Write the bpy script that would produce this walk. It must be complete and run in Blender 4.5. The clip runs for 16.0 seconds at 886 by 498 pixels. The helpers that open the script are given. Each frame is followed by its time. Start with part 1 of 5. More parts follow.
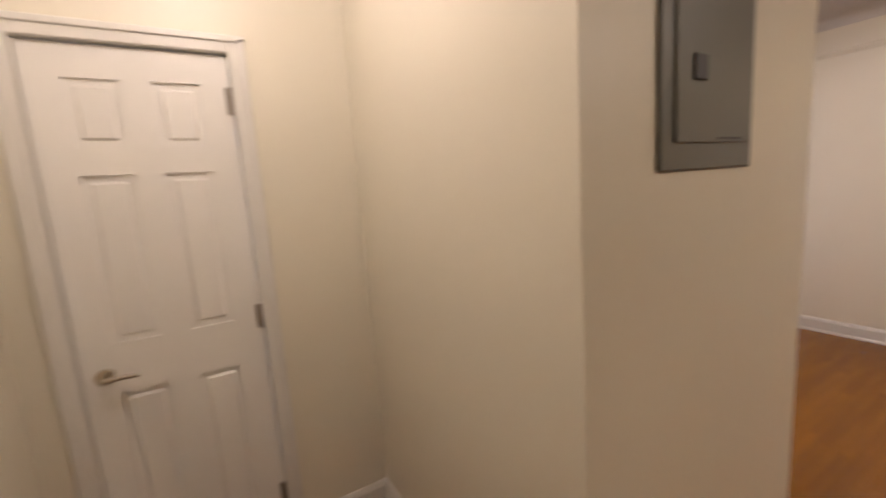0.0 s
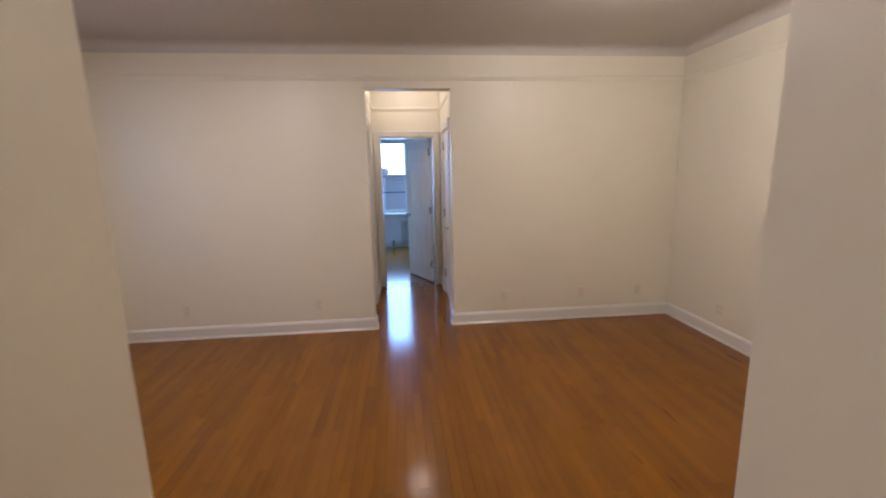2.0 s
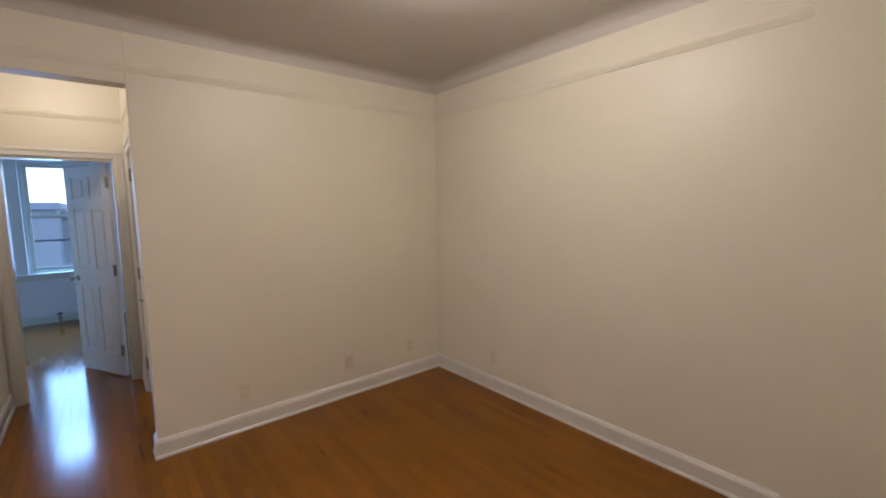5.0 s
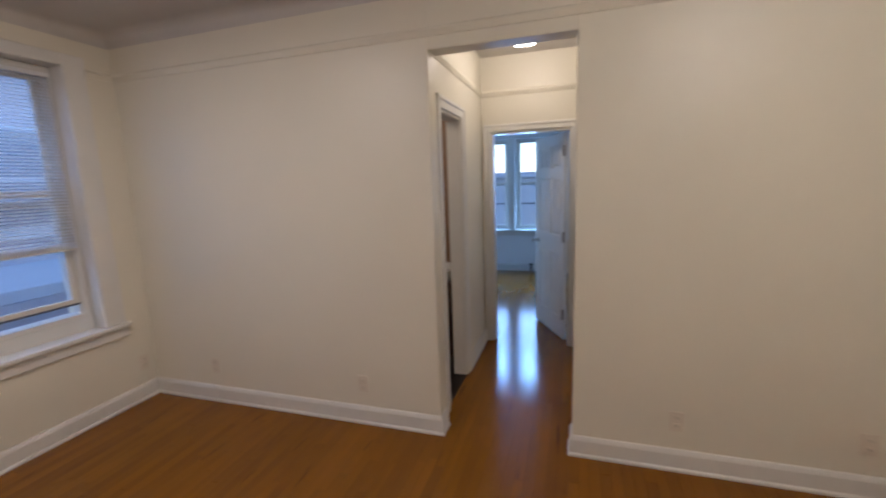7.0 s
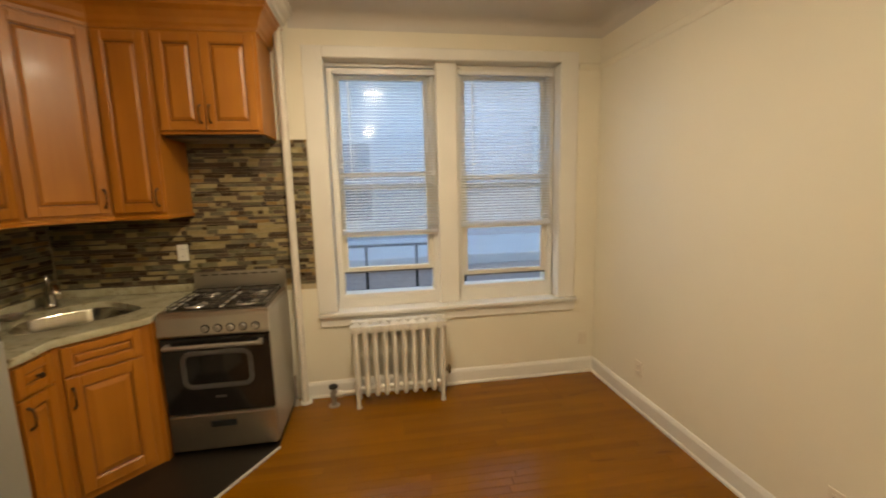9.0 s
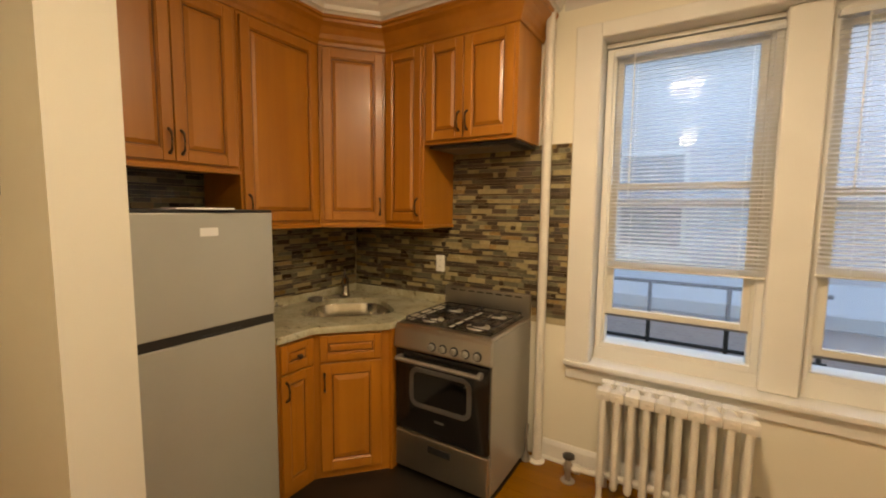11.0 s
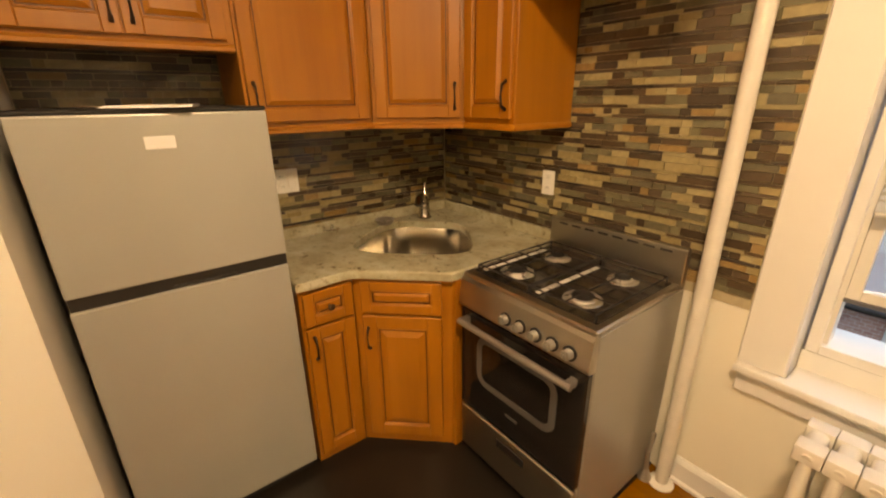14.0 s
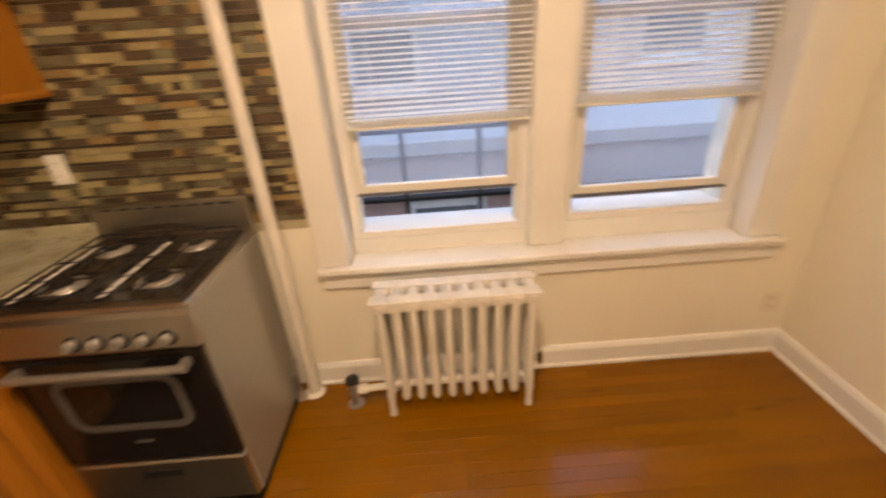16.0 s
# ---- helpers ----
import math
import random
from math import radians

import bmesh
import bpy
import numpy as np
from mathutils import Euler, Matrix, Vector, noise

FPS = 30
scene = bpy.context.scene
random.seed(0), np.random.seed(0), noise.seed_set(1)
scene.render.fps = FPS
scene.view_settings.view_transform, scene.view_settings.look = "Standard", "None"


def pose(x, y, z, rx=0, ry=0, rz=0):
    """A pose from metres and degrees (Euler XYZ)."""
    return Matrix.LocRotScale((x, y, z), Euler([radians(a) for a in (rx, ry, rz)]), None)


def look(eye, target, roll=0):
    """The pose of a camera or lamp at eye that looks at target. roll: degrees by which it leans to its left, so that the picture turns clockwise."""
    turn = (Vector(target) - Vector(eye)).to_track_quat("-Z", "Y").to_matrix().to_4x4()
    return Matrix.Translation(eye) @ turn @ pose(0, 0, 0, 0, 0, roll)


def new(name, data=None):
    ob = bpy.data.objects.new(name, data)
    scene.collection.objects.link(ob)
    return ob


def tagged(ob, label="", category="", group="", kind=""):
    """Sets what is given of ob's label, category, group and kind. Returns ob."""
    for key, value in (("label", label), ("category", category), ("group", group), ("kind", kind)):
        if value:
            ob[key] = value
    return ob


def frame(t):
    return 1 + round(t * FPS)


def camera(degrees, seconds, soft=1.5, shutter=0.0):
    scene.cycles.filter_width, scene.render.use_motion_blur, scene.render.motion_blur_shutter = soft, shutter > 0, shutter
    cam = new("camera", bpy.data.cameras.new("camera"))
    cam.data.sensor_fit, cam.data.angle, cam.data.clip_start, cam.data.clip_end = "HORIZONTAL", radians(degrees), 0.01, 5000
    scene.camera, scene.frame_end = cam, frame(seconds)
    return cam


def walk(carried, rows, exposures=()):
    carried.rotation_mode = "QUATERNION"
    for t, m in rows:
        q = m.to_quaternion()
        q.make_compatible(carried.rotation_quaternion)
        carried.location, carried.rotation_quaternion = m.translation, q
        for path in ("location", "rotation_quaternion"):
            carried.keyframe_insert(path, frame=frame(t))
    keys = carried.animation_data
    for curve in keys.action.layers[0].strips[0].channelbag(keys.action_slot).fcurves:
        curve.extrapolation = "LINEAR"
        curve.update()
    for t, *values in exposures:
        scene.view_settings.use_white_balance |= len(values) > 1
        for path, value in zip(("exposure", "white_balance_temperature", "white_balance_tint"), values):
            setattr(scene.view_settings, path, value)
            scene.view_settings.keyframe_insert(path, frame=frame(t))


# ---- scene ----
cam = camera(93.7, 16.0, soft=2.0, shutter=0.3)
PATH = [
    (0, (-0.273, 0.087, 1.584), (0.735, 1.789, 1.287), -4.0),
    (0.2, (-0.215, 0.106, 1.585), (1.119, 1.561, 1.266), -3.4),
    (0.5, (-0.164, 0.115, 1.58), (1.527, 1.124, 1.23), -1.6),
    (1, (-0.022, 0.097, 1.56), (1.911, 0.481, 1.217), -0.3),
    (1.5, (0.211, -0.023, 1.558), (2.182, 0.061, 1.23), -0.3),
    (2, (0.438, -0.039, 1.565), (2.398, -0.231, 1.213), -1.2),
    (2.5, (0.693, -0.019, 1.583), (2.56, -0.604, 1.168), -2.0),
    (3, (0.891, -0.121, 1.562), (2.591, -1.079, 1.123), -1.8),
    (3.2, (0.951, -0.169, 1.562), (2.572, -1.257, 1.128), -1.6),
    (5.3, (1.499, -0.398, 1.626), (3.036, -1.665, 1.442), -0.6),
    (5.5, (1.571, -0.438, 1.617), (3.239, -1.52, 1.401), -0.9),
    (6, (1.834, -0.48, 1.613), (3.727, -1.065, 1.339), -1.7),
    (6.5, (2.066, -0.458, 1.626), (4.044, -0.509, 1.333), -2.3),
    (7, (2.225, -0.536, 1.638), (4.107, 0.059, 1.319), -2.1),
    (7.5, (2.398, -0.538, 1.58), (3.985, 0.639, 1.273), -2.3),
    (8, (2.545, -0.393, 1.548), (3.793, 1.146, 1.277), -3.0),
    (8.5, (2.721, -0.413, 1.594), (3.54, 1.387, 1.299), -2.0),
    (9, (2.837, -0.404, 1.584), (3.145, 1.55, 1.29), -1.4),
    (9.5, (2.923, -0.238, 1.534), (2.745, 1.743, 1.331), -2.1),
    (10, (3.028, -0.077, 1.538), (2.452, 1.831, 1.379), -1.6),
    (10.2, (3.053, -0.035, 1.543), (2.363, 1.836, 1.381), -0.9),
    (12.3, (2.919, 0.874, 1.566), (1.488, 2.269, 1.49), 0.1),
    (12.5, (2.889, 0.934, 1.583), (1.425, 2.295, 1.546), 0.0),
    (13, (2.744, 1.028, 1.596), (1.258, 2.365, 1.535), -0.5),
    (13.5, (2.689, 1.088, 1.566), (1.184, 2.352, 1.198), -0.5),
    (14, (2.74, 1.132, 1.557), (1.246, 2.272, 0.875), -0.7),
    (14.5, (2.785, 1.151, 1.548), (1.351, 2.262, 0.707), -0.8),
    (15, (2.789, 1.15, 1.533), (1.476, 2.362, 0.636), -1.0),
    (15.5, (2.757, 1.167, 1.523), (1.861, 2.709, 0.618), -3.1),
    (16, (2.903, 1.114, 1.536), (2.928, 2.897, 0.63), -3.8),
]
EXPOSURES = [(0, 1.91, 6300, 24), (0.5, 1.63, 5900, 22), (1.1, 1.85, 5700, 22), (2.5, 1.76, 5900, 21), (5.5, 1.56, 5900, 17), (7, 1.54, 5700, 18), (8, 1.52, 7400, 11), (8.6, 1.96, 8100, 8), (9, 2.04, 8200, 7), (10, 2.13, 8400, 9), (12.5, 2.24, 10800, 16), (13.2, 2.39, 11300, 18), (14.5, 2.69, 10500, 18), (15.4, 2.62, 9600, 20), (16, 2.42, 9200, 23)]
walk(cam, [(t, look(eye, target, roll)) for t, eye, target, roll in PATH], EXPOSURES)

# ---- plan, in metres ----
XE, YN, YS = 4.6, 2.735, -2.93        # inner faces of the room's east, north and south walls
CEIL = 2.77
KX = 0.67                             # kitchen's west wall
PIER_X, PIER_Y0, PIER_Y1 = 1.43, 0.665, 0.885     # pier between entry and kitchen; its end slants a little
PIER_XS = 1.512
ENT_Y = -0.54                         # south side of the entry
ENT_X = 0.968
HALL_L, HALL_R, HALL_X1 = 0.315, -0.60, 6.29
OP_L, OP_R, OP_Z = 0.268, -0.548, 2.378
WX0, WX1, WZ0, WZ1 = 2.51, 4.28, 0.668, 2.50   # window recess in the north wall
BX1 = 9.69                            # bedroom's far wall

# ---- world, sun and lamps ----
world = bpy.data.worlds.new("sky")
scene.world = world
world.use_nodes = True
wn = world.node_tree.nodes
sky = wn.new("ShaderNodeTexSky")
sky.sky_type = "NISHITA"
sky.sun_disc = False
sky.sun_elevation, sky.sun_rotation = radians(35), radians(0)
sky.dust_density, sky.ozone_density = 0.3, 3.5
wn["Background"].inputs[1].default_value = 0.15
world.node_tree.links.new(sky.outputs[0], wn["Background"].inputs[0])
sun_data = bpy.data.lights.new("sun", "SUN")
sun_data.energy, sun_data.angle, sun_data.color = 0.6, radians(12), (1.0, 0.96, 0.9)
sun = new("sun", sun_data)
sun.matrix_world = look((0, 0, 10), (0, -8.2, 10 - 5.7))


def lamp_light(name, loc, power, color, size):
    d = bpy.data.lights.new(name, "POINT")
    d.shadow_soft_size, d.energy, d.color = size, power, color
    ob = new(name, d)
    ob.location = loc
    return ob


WARM = (1.0, 0.89, 0.75)
lamp_light("kitchen_lamp_light", (2.85, 1.30, CEIL - 0.14), 2.6, WARM, 0.12)
lamp_light("room_lamp_light", (2.77, -1.55, CEIL - 0.14), 12, (1.0, 0.88, 0.69), 0.12)
lamp_light("entry_lamp_light", (-0.20, 1.15, CEIL - 0.13), 4, WARM, 0.10)
lamp_light("hall_lamp_light", (5.60, -0.17, CEIL - 0.13), 1.5, (1.0, 0.84, 0.62), 0.10)
lamp_light("bathroom_lamp_light", (5.02, 1.35, CEIL - 0.13), 3.0, (1.0, 0.84, 0.62), 0.10)


def area_light(name, loc, target, w, h, power, color=(0.40, 0.66, 1.0)):
    """Area lamp added to stand in for daylight at windows and for downward lamplight."""
    d = bpy.data.lights.new(name, "AREA")
    d.shape, d.size, d.size_y, d.energy, d.color = "RECTANGLE", w, h, power, color
    ob = new(name, d)
    ob.matrix_world = look(loc, target)
    return ob


# unseen area lamp outside, adding to the sky's light that falls steeply in
area_light("bedroom_sky_fill", (BX1 + 4.5, 0.4, 5.2), (BX1, 0.4, 1.4), 6.0, 3.0, 300, (0.28, 0.58, 1.0))
# unseen lamps on the room side of the glass, standing in for daylight
for wy in (0.11, 0.90):
    area_light("bedroom_daylight_fill", (BX1 + 0.06, wy, 1.55), (BX1 - 1.0, wy, 1.50), 0.58, 1.45, 8.6, (0.30, 0.57, 1.0))
# unseen disc added in the kitchen lamp to throw more of its light down
disc = area_light("kitchen_lamp_down_disc", (2.85, 1.30, CEIL - 0.115), (2.85, 1.301, 0), 0.24, 0.24, 6.3, WARM)
disc.data.shape = "DISK"
# unseen area lamp above the kitchen window, added to strengthen its steep daylight
area_light("kitchen_sky_fill", (3.40, YN + 0.95, 3.15), (3.40, YN - 0.5, 0.7), 1.7, 0.6, 5.6, (0.32, 0.54, 1.0))


# ---- materials ----
def mat_base(name):
    m = bpy.data.materials.new(name)
    m.use_nodes = True
    nt = m.node_tree
    return m, nt, nt.nodes["Principled BSDF"]


def link(nt, a, b):
    nt.links.new(a, b)


def noise_node(nt, scale, detail=3.0, rough=0.5, stretch=None, coord="Object"):
    tc = nt.nodes.new("ShaderNodeTexCoord")
    n = nt.nodes.new("ShaderNodeTexNoise")
    n.inputs["Scale"].default_value, n.inputs["Detail"].default_value, n.inputs["Roughness"].default_value = scale, detail, rough
    out = tc.outputs[coord]
    if stretch:
        mp = nt.nodes.new("ShaderNodeMapping")
        mp.inputs["Scale"].default_value = stretch
        link(nt, out, mp.inputs["Vector"])
        out = mp.outputs["Vector"]
    link(nt, out, n.inputs["Vector"])
    return n


def ramp(nt, src, stops):
    r = nt.nodes.new("ShaderNodeValToRGB")
    e = r.color_ramp.elements
    while len(e) < len(stops):
        e.new(0.5)
    for k, (p, c) in zip(e, stops):
        k.position, k.color = p, (*c, 1)
    link(nt, src, r.inputs[0])
    return r


def bump(nt, src, bsdf, strength, dist=0.002):
    b = nt.nodes.new("ShaderNodeBump")
    b.inputs["Strength"].default_value, b.inputs["Distance"].default_value = strength, dist
    link(nt, src, b.inputs["Height"])
    link(nt, b.outputs[0], bsdf.inputs["Normal"])


def plain(name, color, rough=0.5, metal=0.0, var=0.06, scale=9.0, grain=120.0, bumps=0.08, coat=0.0, rv=0.04):
    """Paint, plastic or metal with faint blotches and fine grain."""
    m, nt, b = mat_base(name)
    lo = tuple(c * (1 - var) for c in color)
    hi = tuple(min(1, c * (1 + var)) for c in color)
    n = noise_node(nt, scale, 4)
    link(nt, ramp(nt, n.outputs[0], [(0.3, lo), (0.7, hi)]).outputs[0], b.inputs["Base Color"])
    b.inputs["Metallic"].default_value = metal
    mr = nt.nodes.new("ShaderNodeMapRange")
    mr.inputs["To Min"].default_value, mr.inputs["To Max"].default_value = max(0.02, rough - rv), rough + rv
    link(nt, n.outputs[0], mr.inputs["Value"])
    link(nt, mr.outputs[0], b.inputs["Roughness"])
    b.inputs["Coat Weight"].default_value = coat
    if bumps:
        g = noise_node(nt, grain, 3)
        bump(nt, g.outputs[0], b, bumps, 0.001)
    return m


def wood(name, dark, light, axis, rough=0.3, coat=0.4, rnd="", grain=14.0, spread=0.5, contrast=1.0, flecks=0.0, spec=0.5):
    """Varnished wood: long grain along the axis, pores, and a tone of its own for each piece."""
    m, nt, b = mat_base(name)
    st = [grain, grain, grain]
    st[axis] = grain * 0.07
    n = noise_node(nt, 1.0, 6, 0.6, tuple(st))
    if rnd == "object":
        inf, cx = nt.nodes.new("ShaderNodeObjectInfo"), nt.nodes.new("ShaderNodeCombineXYZ")
        far = nt.nodes.new("ShaderNodeMath")
        far.operation = "MULTIPLY"
        far.inputs[1].default_value = 41.0
        link(nt, inf.outputs["Random"], far.inputs[0])
        for k in range(3):
            link(nt, far.outputs[0], cx.inputs[k])
        link(nt, cx.outputs[0], n.inputs["Vector"].links[0].from_node.inputs["Location"])
    n2 = noise_node(nt, 2.2, 2)
    mix = nt.nodes.new("ShaderNodeMath")
    mix.operation = "MULTIPLY_ADD"
    mix.inputs[1].default_value, mix.inputs[2].default_value = 0.50, -0.25
    link(nt, n2.outputs[0], mix.inputs[0])
    add = nt.nodes.new("ShaderNodeMath")
    add.operation = "ADD"
    calm = nt.nodes.new("ShaderNodeMath")
    calm.operation = "MULTIPLY_ADD"
    calm.inputs[1].default_value, calm.inputs[2].default_value = contrast, 0.5 - contrast / 2
    link(nt, n.outputs[0], calm.inputs[0])
    link(nt, calm.outputs[0], add.inputs[0])
    link(nt, mix.outputs[0], add.inputs[1])
    src = add.outputs[0]
    if rnd:
        info = nt.nodes.new("ShaderNodeObjectInfo" if rnd == "object" else "ShaderNodeNewGeometry")
        sh = nt.nodes.new("ShaderNodeMath")
        sh.operation = "MULTIPLY_ADD"
        sh.inputs[1].default_value, sh.inputs[2].default_value = spread, -spread / 2
        link(nt, info.outputs["Random" if rnd == "object" else "Random Per Island"], sh.inputs[0])
        a2 = nt.nodes.new("ShaderNodeMath")
        a2.operation = "ADD"
        link(nt, src, a2.inputs[0])
        link(nt, sh.outputs[0], a2.inputs[1])
        src = a2.outputs[0]
    mid = tuple((a + c) / 2 for a, c in zip(dark, light))
    tone = ramp(nt, src, [(0.15, dark), (0.5, mid), (0.85, light)]).outputs[0]
    if flecks:
        st2 = [20.0, 20.0, 20.0]
        st2[axis] = 2.4
        fl = noise_node(nt, 1.0, 2, 0.5, tuple(st2), "Object")
        mask = ramp(nt, fl.outputs[0], [(0.27, (flecks,) * 3), (0.34, (0, 0, 0))])
        streak = nt.nodes.new("ShaderNodeMix")
        streak.data_type = "RGBA"
        link(nt, mask.outputs[0], streak.inputs[0])
        link(nt, tone, streak.inputs["A"])
        streak.inputs["B"].default_value = (*(c * 0.35 for c in dark), 1)
        tone = streak.outputs["Result"]
    link(nt, tone, b.inputs["Base Color"])
    b.inputs["Roughness"].default_value = rough
    b.inputs["Coat Weight"].default_value, b.inputs["Coat Roughness"].default_value = coat, 0.12
    b.inputs["Specular IOR Level"].default_value = spec
    bump(nt, n.outputs[0], b, 0.02, 0.001)
    return m


def mosaic(name, rnd, dark=False):
    m, nt, b = mat_base(name)
    info = nt.nodes.new("ShaderNodeObjectInfo" if rnd == "object" else "ShaderNodeNewGeometry")
    r = info.outputs["Random" if rnd == "object" else "Random Per Island"]
    light = [(0.0, (0.36, 0.285, 0.145)), (0.18, (0.10, 0.066, 0.038)), (0.38, (0.19, 0.17, 0.10)), (0.54, (0.42, 0.345, 0.185)),
             (0.66, (0.070, 0.048, 0.030)), (0.80, (0.33, 0.215, 0.095)), (0.87, (0.14, 0.12, 0.072))]
    darks = [(0.0, (0.085, 0.058, 0.036)), (0.35, (0.12, 0.082, 0.048)), (0.62, (0.055, 0.040, 0.028)), (0.82, (0.34, 0.28, 0.15))]
    cr = ramp(nt, r, darks if dark else light)
    cr.color_ramp.interpolation = "CONSTANT"
    n = noise_node(nt, 40, 5)
    mx = nt.nodes.new("ShaderNodeMix")
    mx.data_type, mx.blend_type = "RGBA", "MULTIPLY"
    mx.inputs[0].default_value = 0.6
    link(nt, cr.outputs[0], mx.inputs["A"])
    link(nt, ramp(nt, n.outputs[0], [(0.3, (0.48, 0.47, 0.45)), (0.7, (0.95, 0.93, 0.90))]).outputs[0], mx.inputs["B"])
    link(nt, mx.outputs["Result"], b.inputs["Base Color"])
    rr = nt.nodes.new("ShaderNodeMapRange")
    rr.inputs["To Min"].default_value, rr.inputs["To Max"].default_value = 0.12, 0.55
    ml = nt.nodes.new("ShaderNodeMath")
    ml.operation = "FRACT"
    m7 = nt.nodes.new("ShaderNodeMath")
    m7.operation = "MULTIPLY"
    m7.inputs[1].default_value = 7.3
    link(nt, r, m7.inputs[0])
    link(nt, m7.outputs[0], ml.inputs[0])
    link(nt, ml.outputs[0], rr.inputs["Value"])
    link(nt, rr.outputs[0], b.inputs["Roughness"])
    bump(nt, n.outputs[0], b, 0.15, 0.001)
    return m


def granite():
    m, nt, b = mat_base("granite")
    n1, n2, n3 = noise_node(nt, 26, 6, 0.7), noise_node(nt, 7, 5, 0.7), noise_node(nt, 90, 3)
    base = ramp(nt, n2.outputs[0], [(0.3, (0.34, 0.30, 0.20)), (0.5, (0.45, 0.42, 0.30)), (0.7, (0.54, 0.51, 0.40))])
    veins = ramp(nt, n1.outputs[0], [(0.32, (0.25, 0.19, 0.12)), (0.42, (0.9, 0.88, 0.82)), (0.62, (1.0, 1.0, 0.97)), (0.7, (0.55, 0.45, 0.33))])
    mx = nt.nodes.new("ShaderNodeMix")
    mx.data_type, mx.blend_type = "RGBA", "MULTIPLY"
    mx.inputs[0].default_value = 0.85
    link(nt, base.outputs[0], mx.inputs["A"])
    link(nt, veins.outputs[0], mx.inputs["B"])
    link(nt, mx.outputs["Result"], b.inputs["Base Color"])
    b.inputs["Roughness"].default_value = 0.16
    bump(nt, n3.outputs[0], b, 0.03, 0.001)
    return m


def glass_mat(name, film):
    """Window glass with a thin film of dust, which scatters a part of the light."""
    m, nt, b = mat_base(name)
    b.inputs["Base Color"].default_value = (0.96, 0.98, 1, 1)
    b.inputs["Roughness"].default_value = 0.02
    b.inputs["Transmission Weight"].default_value = 1.0
    b.inputs["IOR"].default_value = 1.35
    dust = nt.nodes.new("ShaderNodeBsdfTranslucent")
    dust.inputs["Color"].default_value = (0.80, 0.82, 0.86, 1)
    n = noise_node(nt, 5.0, 4)
    amount = nt.nodes.new("ShaderNodeMapRange")
    amount.inputs["To Min"].default_value, amount.inputs["To Max"].default_value = film * 0.75, film * 1.25
    link(nt, n.outputs[0], amount.inputs["Value"])
    mx = nt.nodes.new("ShaderNodeMixShader")
    link(nt, amount.outputs[0], mx.inputs[0])
    link(nt, b.outputs[0], mx.inputs[1])
    link(nt, dust.outputs[0], mx.inputs[2])
    link(nt, mx.outputs[0], nt.nodes["Material Output"].inputs["Surface"])
    return m


def blind_mat():
    """Thin pale slats that let some daylight through."""
    m, nt, b = mat_base("blind_slat")
    n = noise_node(nt, 6.0, 3)
    link(nt, ramp(nt, n.outputs[0], [(0.3, (0.76, 0.76, 0.75)), (0.7, (0.82, 0.82, 0.81))]).outputs[0], b.inputs["Base Color"])
    b.inputs["Roughness"].default_value = 0.36
    thin = nt.nodes.new("ShaderNodeBsdfTranslucent")
    thin.inputs["Color"].default_value = (0.80, 0.81, 0.84, 1)
    mx = nt.nodes.new("ShaderNodeMixShader")
    mx.inputs[0].default_value = 0.22
    link(nt, b.outputs[0], mx.inputs[1])
    link(nt, thin.outputs[0], mx.inputs[2])
    link(nt, mx.outputs[0], nt.nodes["Material Output"].inputs["Surface"])
    return m


def brick_mat(name, c1, c2, mortar, scale):
    m, nt, b = mat_base(name)
    tc = nt.nodes.new("ShaderNodeTexCoord")
    br = nt.nodes.new("ShaderNodeTexBrick")
    br.inputs["Scale"].default_value = scale
    br.inputs["Color1"].default_value, br.inputs["Color2"].default_value, br.inputs["Mortar"].default_value = (*c1, 1), (*c2, 1), (*mortar, 1)
    mp = nt.nodes.new("ShaderNodeMapping")
    mp.inputs["Rotation"].default_value = (radians(90), 0, 0)
    link(nt, tc.outputs["Object"], mp.inputs["Vector"])
    link(nt, mp.outputs[0], br.inputs["Vector"])
    link(nt, br.outputs[0], b.inputs["Base Color"])
    b.inputs["Roughness"].default_value = 0.85
    bump(nt, br.outputs[1], b, 0.3, 0.01)
    return m


M_WALL = plain("wall_paint", (0.745, 0.70, 0.585), 0.42, var=0.02, scale=1.3, grain=70, bumps=0.10)
M_BEDWALL = plain("bedroom_wall_paint", (0.80, 0.81, 0.82), 0.45, var=0.02, scale=1.3, grain=70, bumps=0.10)
# ceiling and cove darker than the walls: weak light up there is in the colour
M_CEIL = plain("ceiling_paint_dimmed", (0.55, 0.52, 0.48), 0.5, var=0.02, scale=1.5, grain=60, bumps=0.10)
M_TRIM = plain("trim_paint", (0.71, 0.69, 0.645), 0.30, var=0.03, scale=4, grain=50, bumps=0.06)
M_DOOR = plain("door_paint", (0.80, 0.78, 0.74), 0.34, var=0.02, scale=3, grain=60, bumps=0.06)
M_BATHWALL = plain("bathroom_wall_tile", (0.28, 0.165, 0.095), 0.3, var=0.25, scale=6)
M_DARKTILE = plain("dark_floor_tile", (0.011, 0.008, 0.0055), 0.36, var=0.15, scale=3, grain=60, bumps=0.10, rv=0.02)
FL = ((0.145, 0.051, 0.002), (0.275, 0.102, 0.004))
M_FLOOR_OB = wood("oak_plank", *FL, 0, 0.15, 0.12, "object", 9.0, 0.24, 0.5, 0.6, 0.22)
M_FLOOR_IS = wood("oak_planks_joined", *FL, 0, 0.15, 0.12, "island", 9.0, 0.20, 0.45, 0.6, 0.22)
M_SUBFLOOR = plain("floor_joint", (0.13, 0.048, 0.009), 0.7)
M_CAB = wood("maple_cabinet", (0.275, 0.090, 0.010), (0.465, 0.176, 0.022), 2, 0.38, 0.05, "", 10.0, 0.5, 0.8)
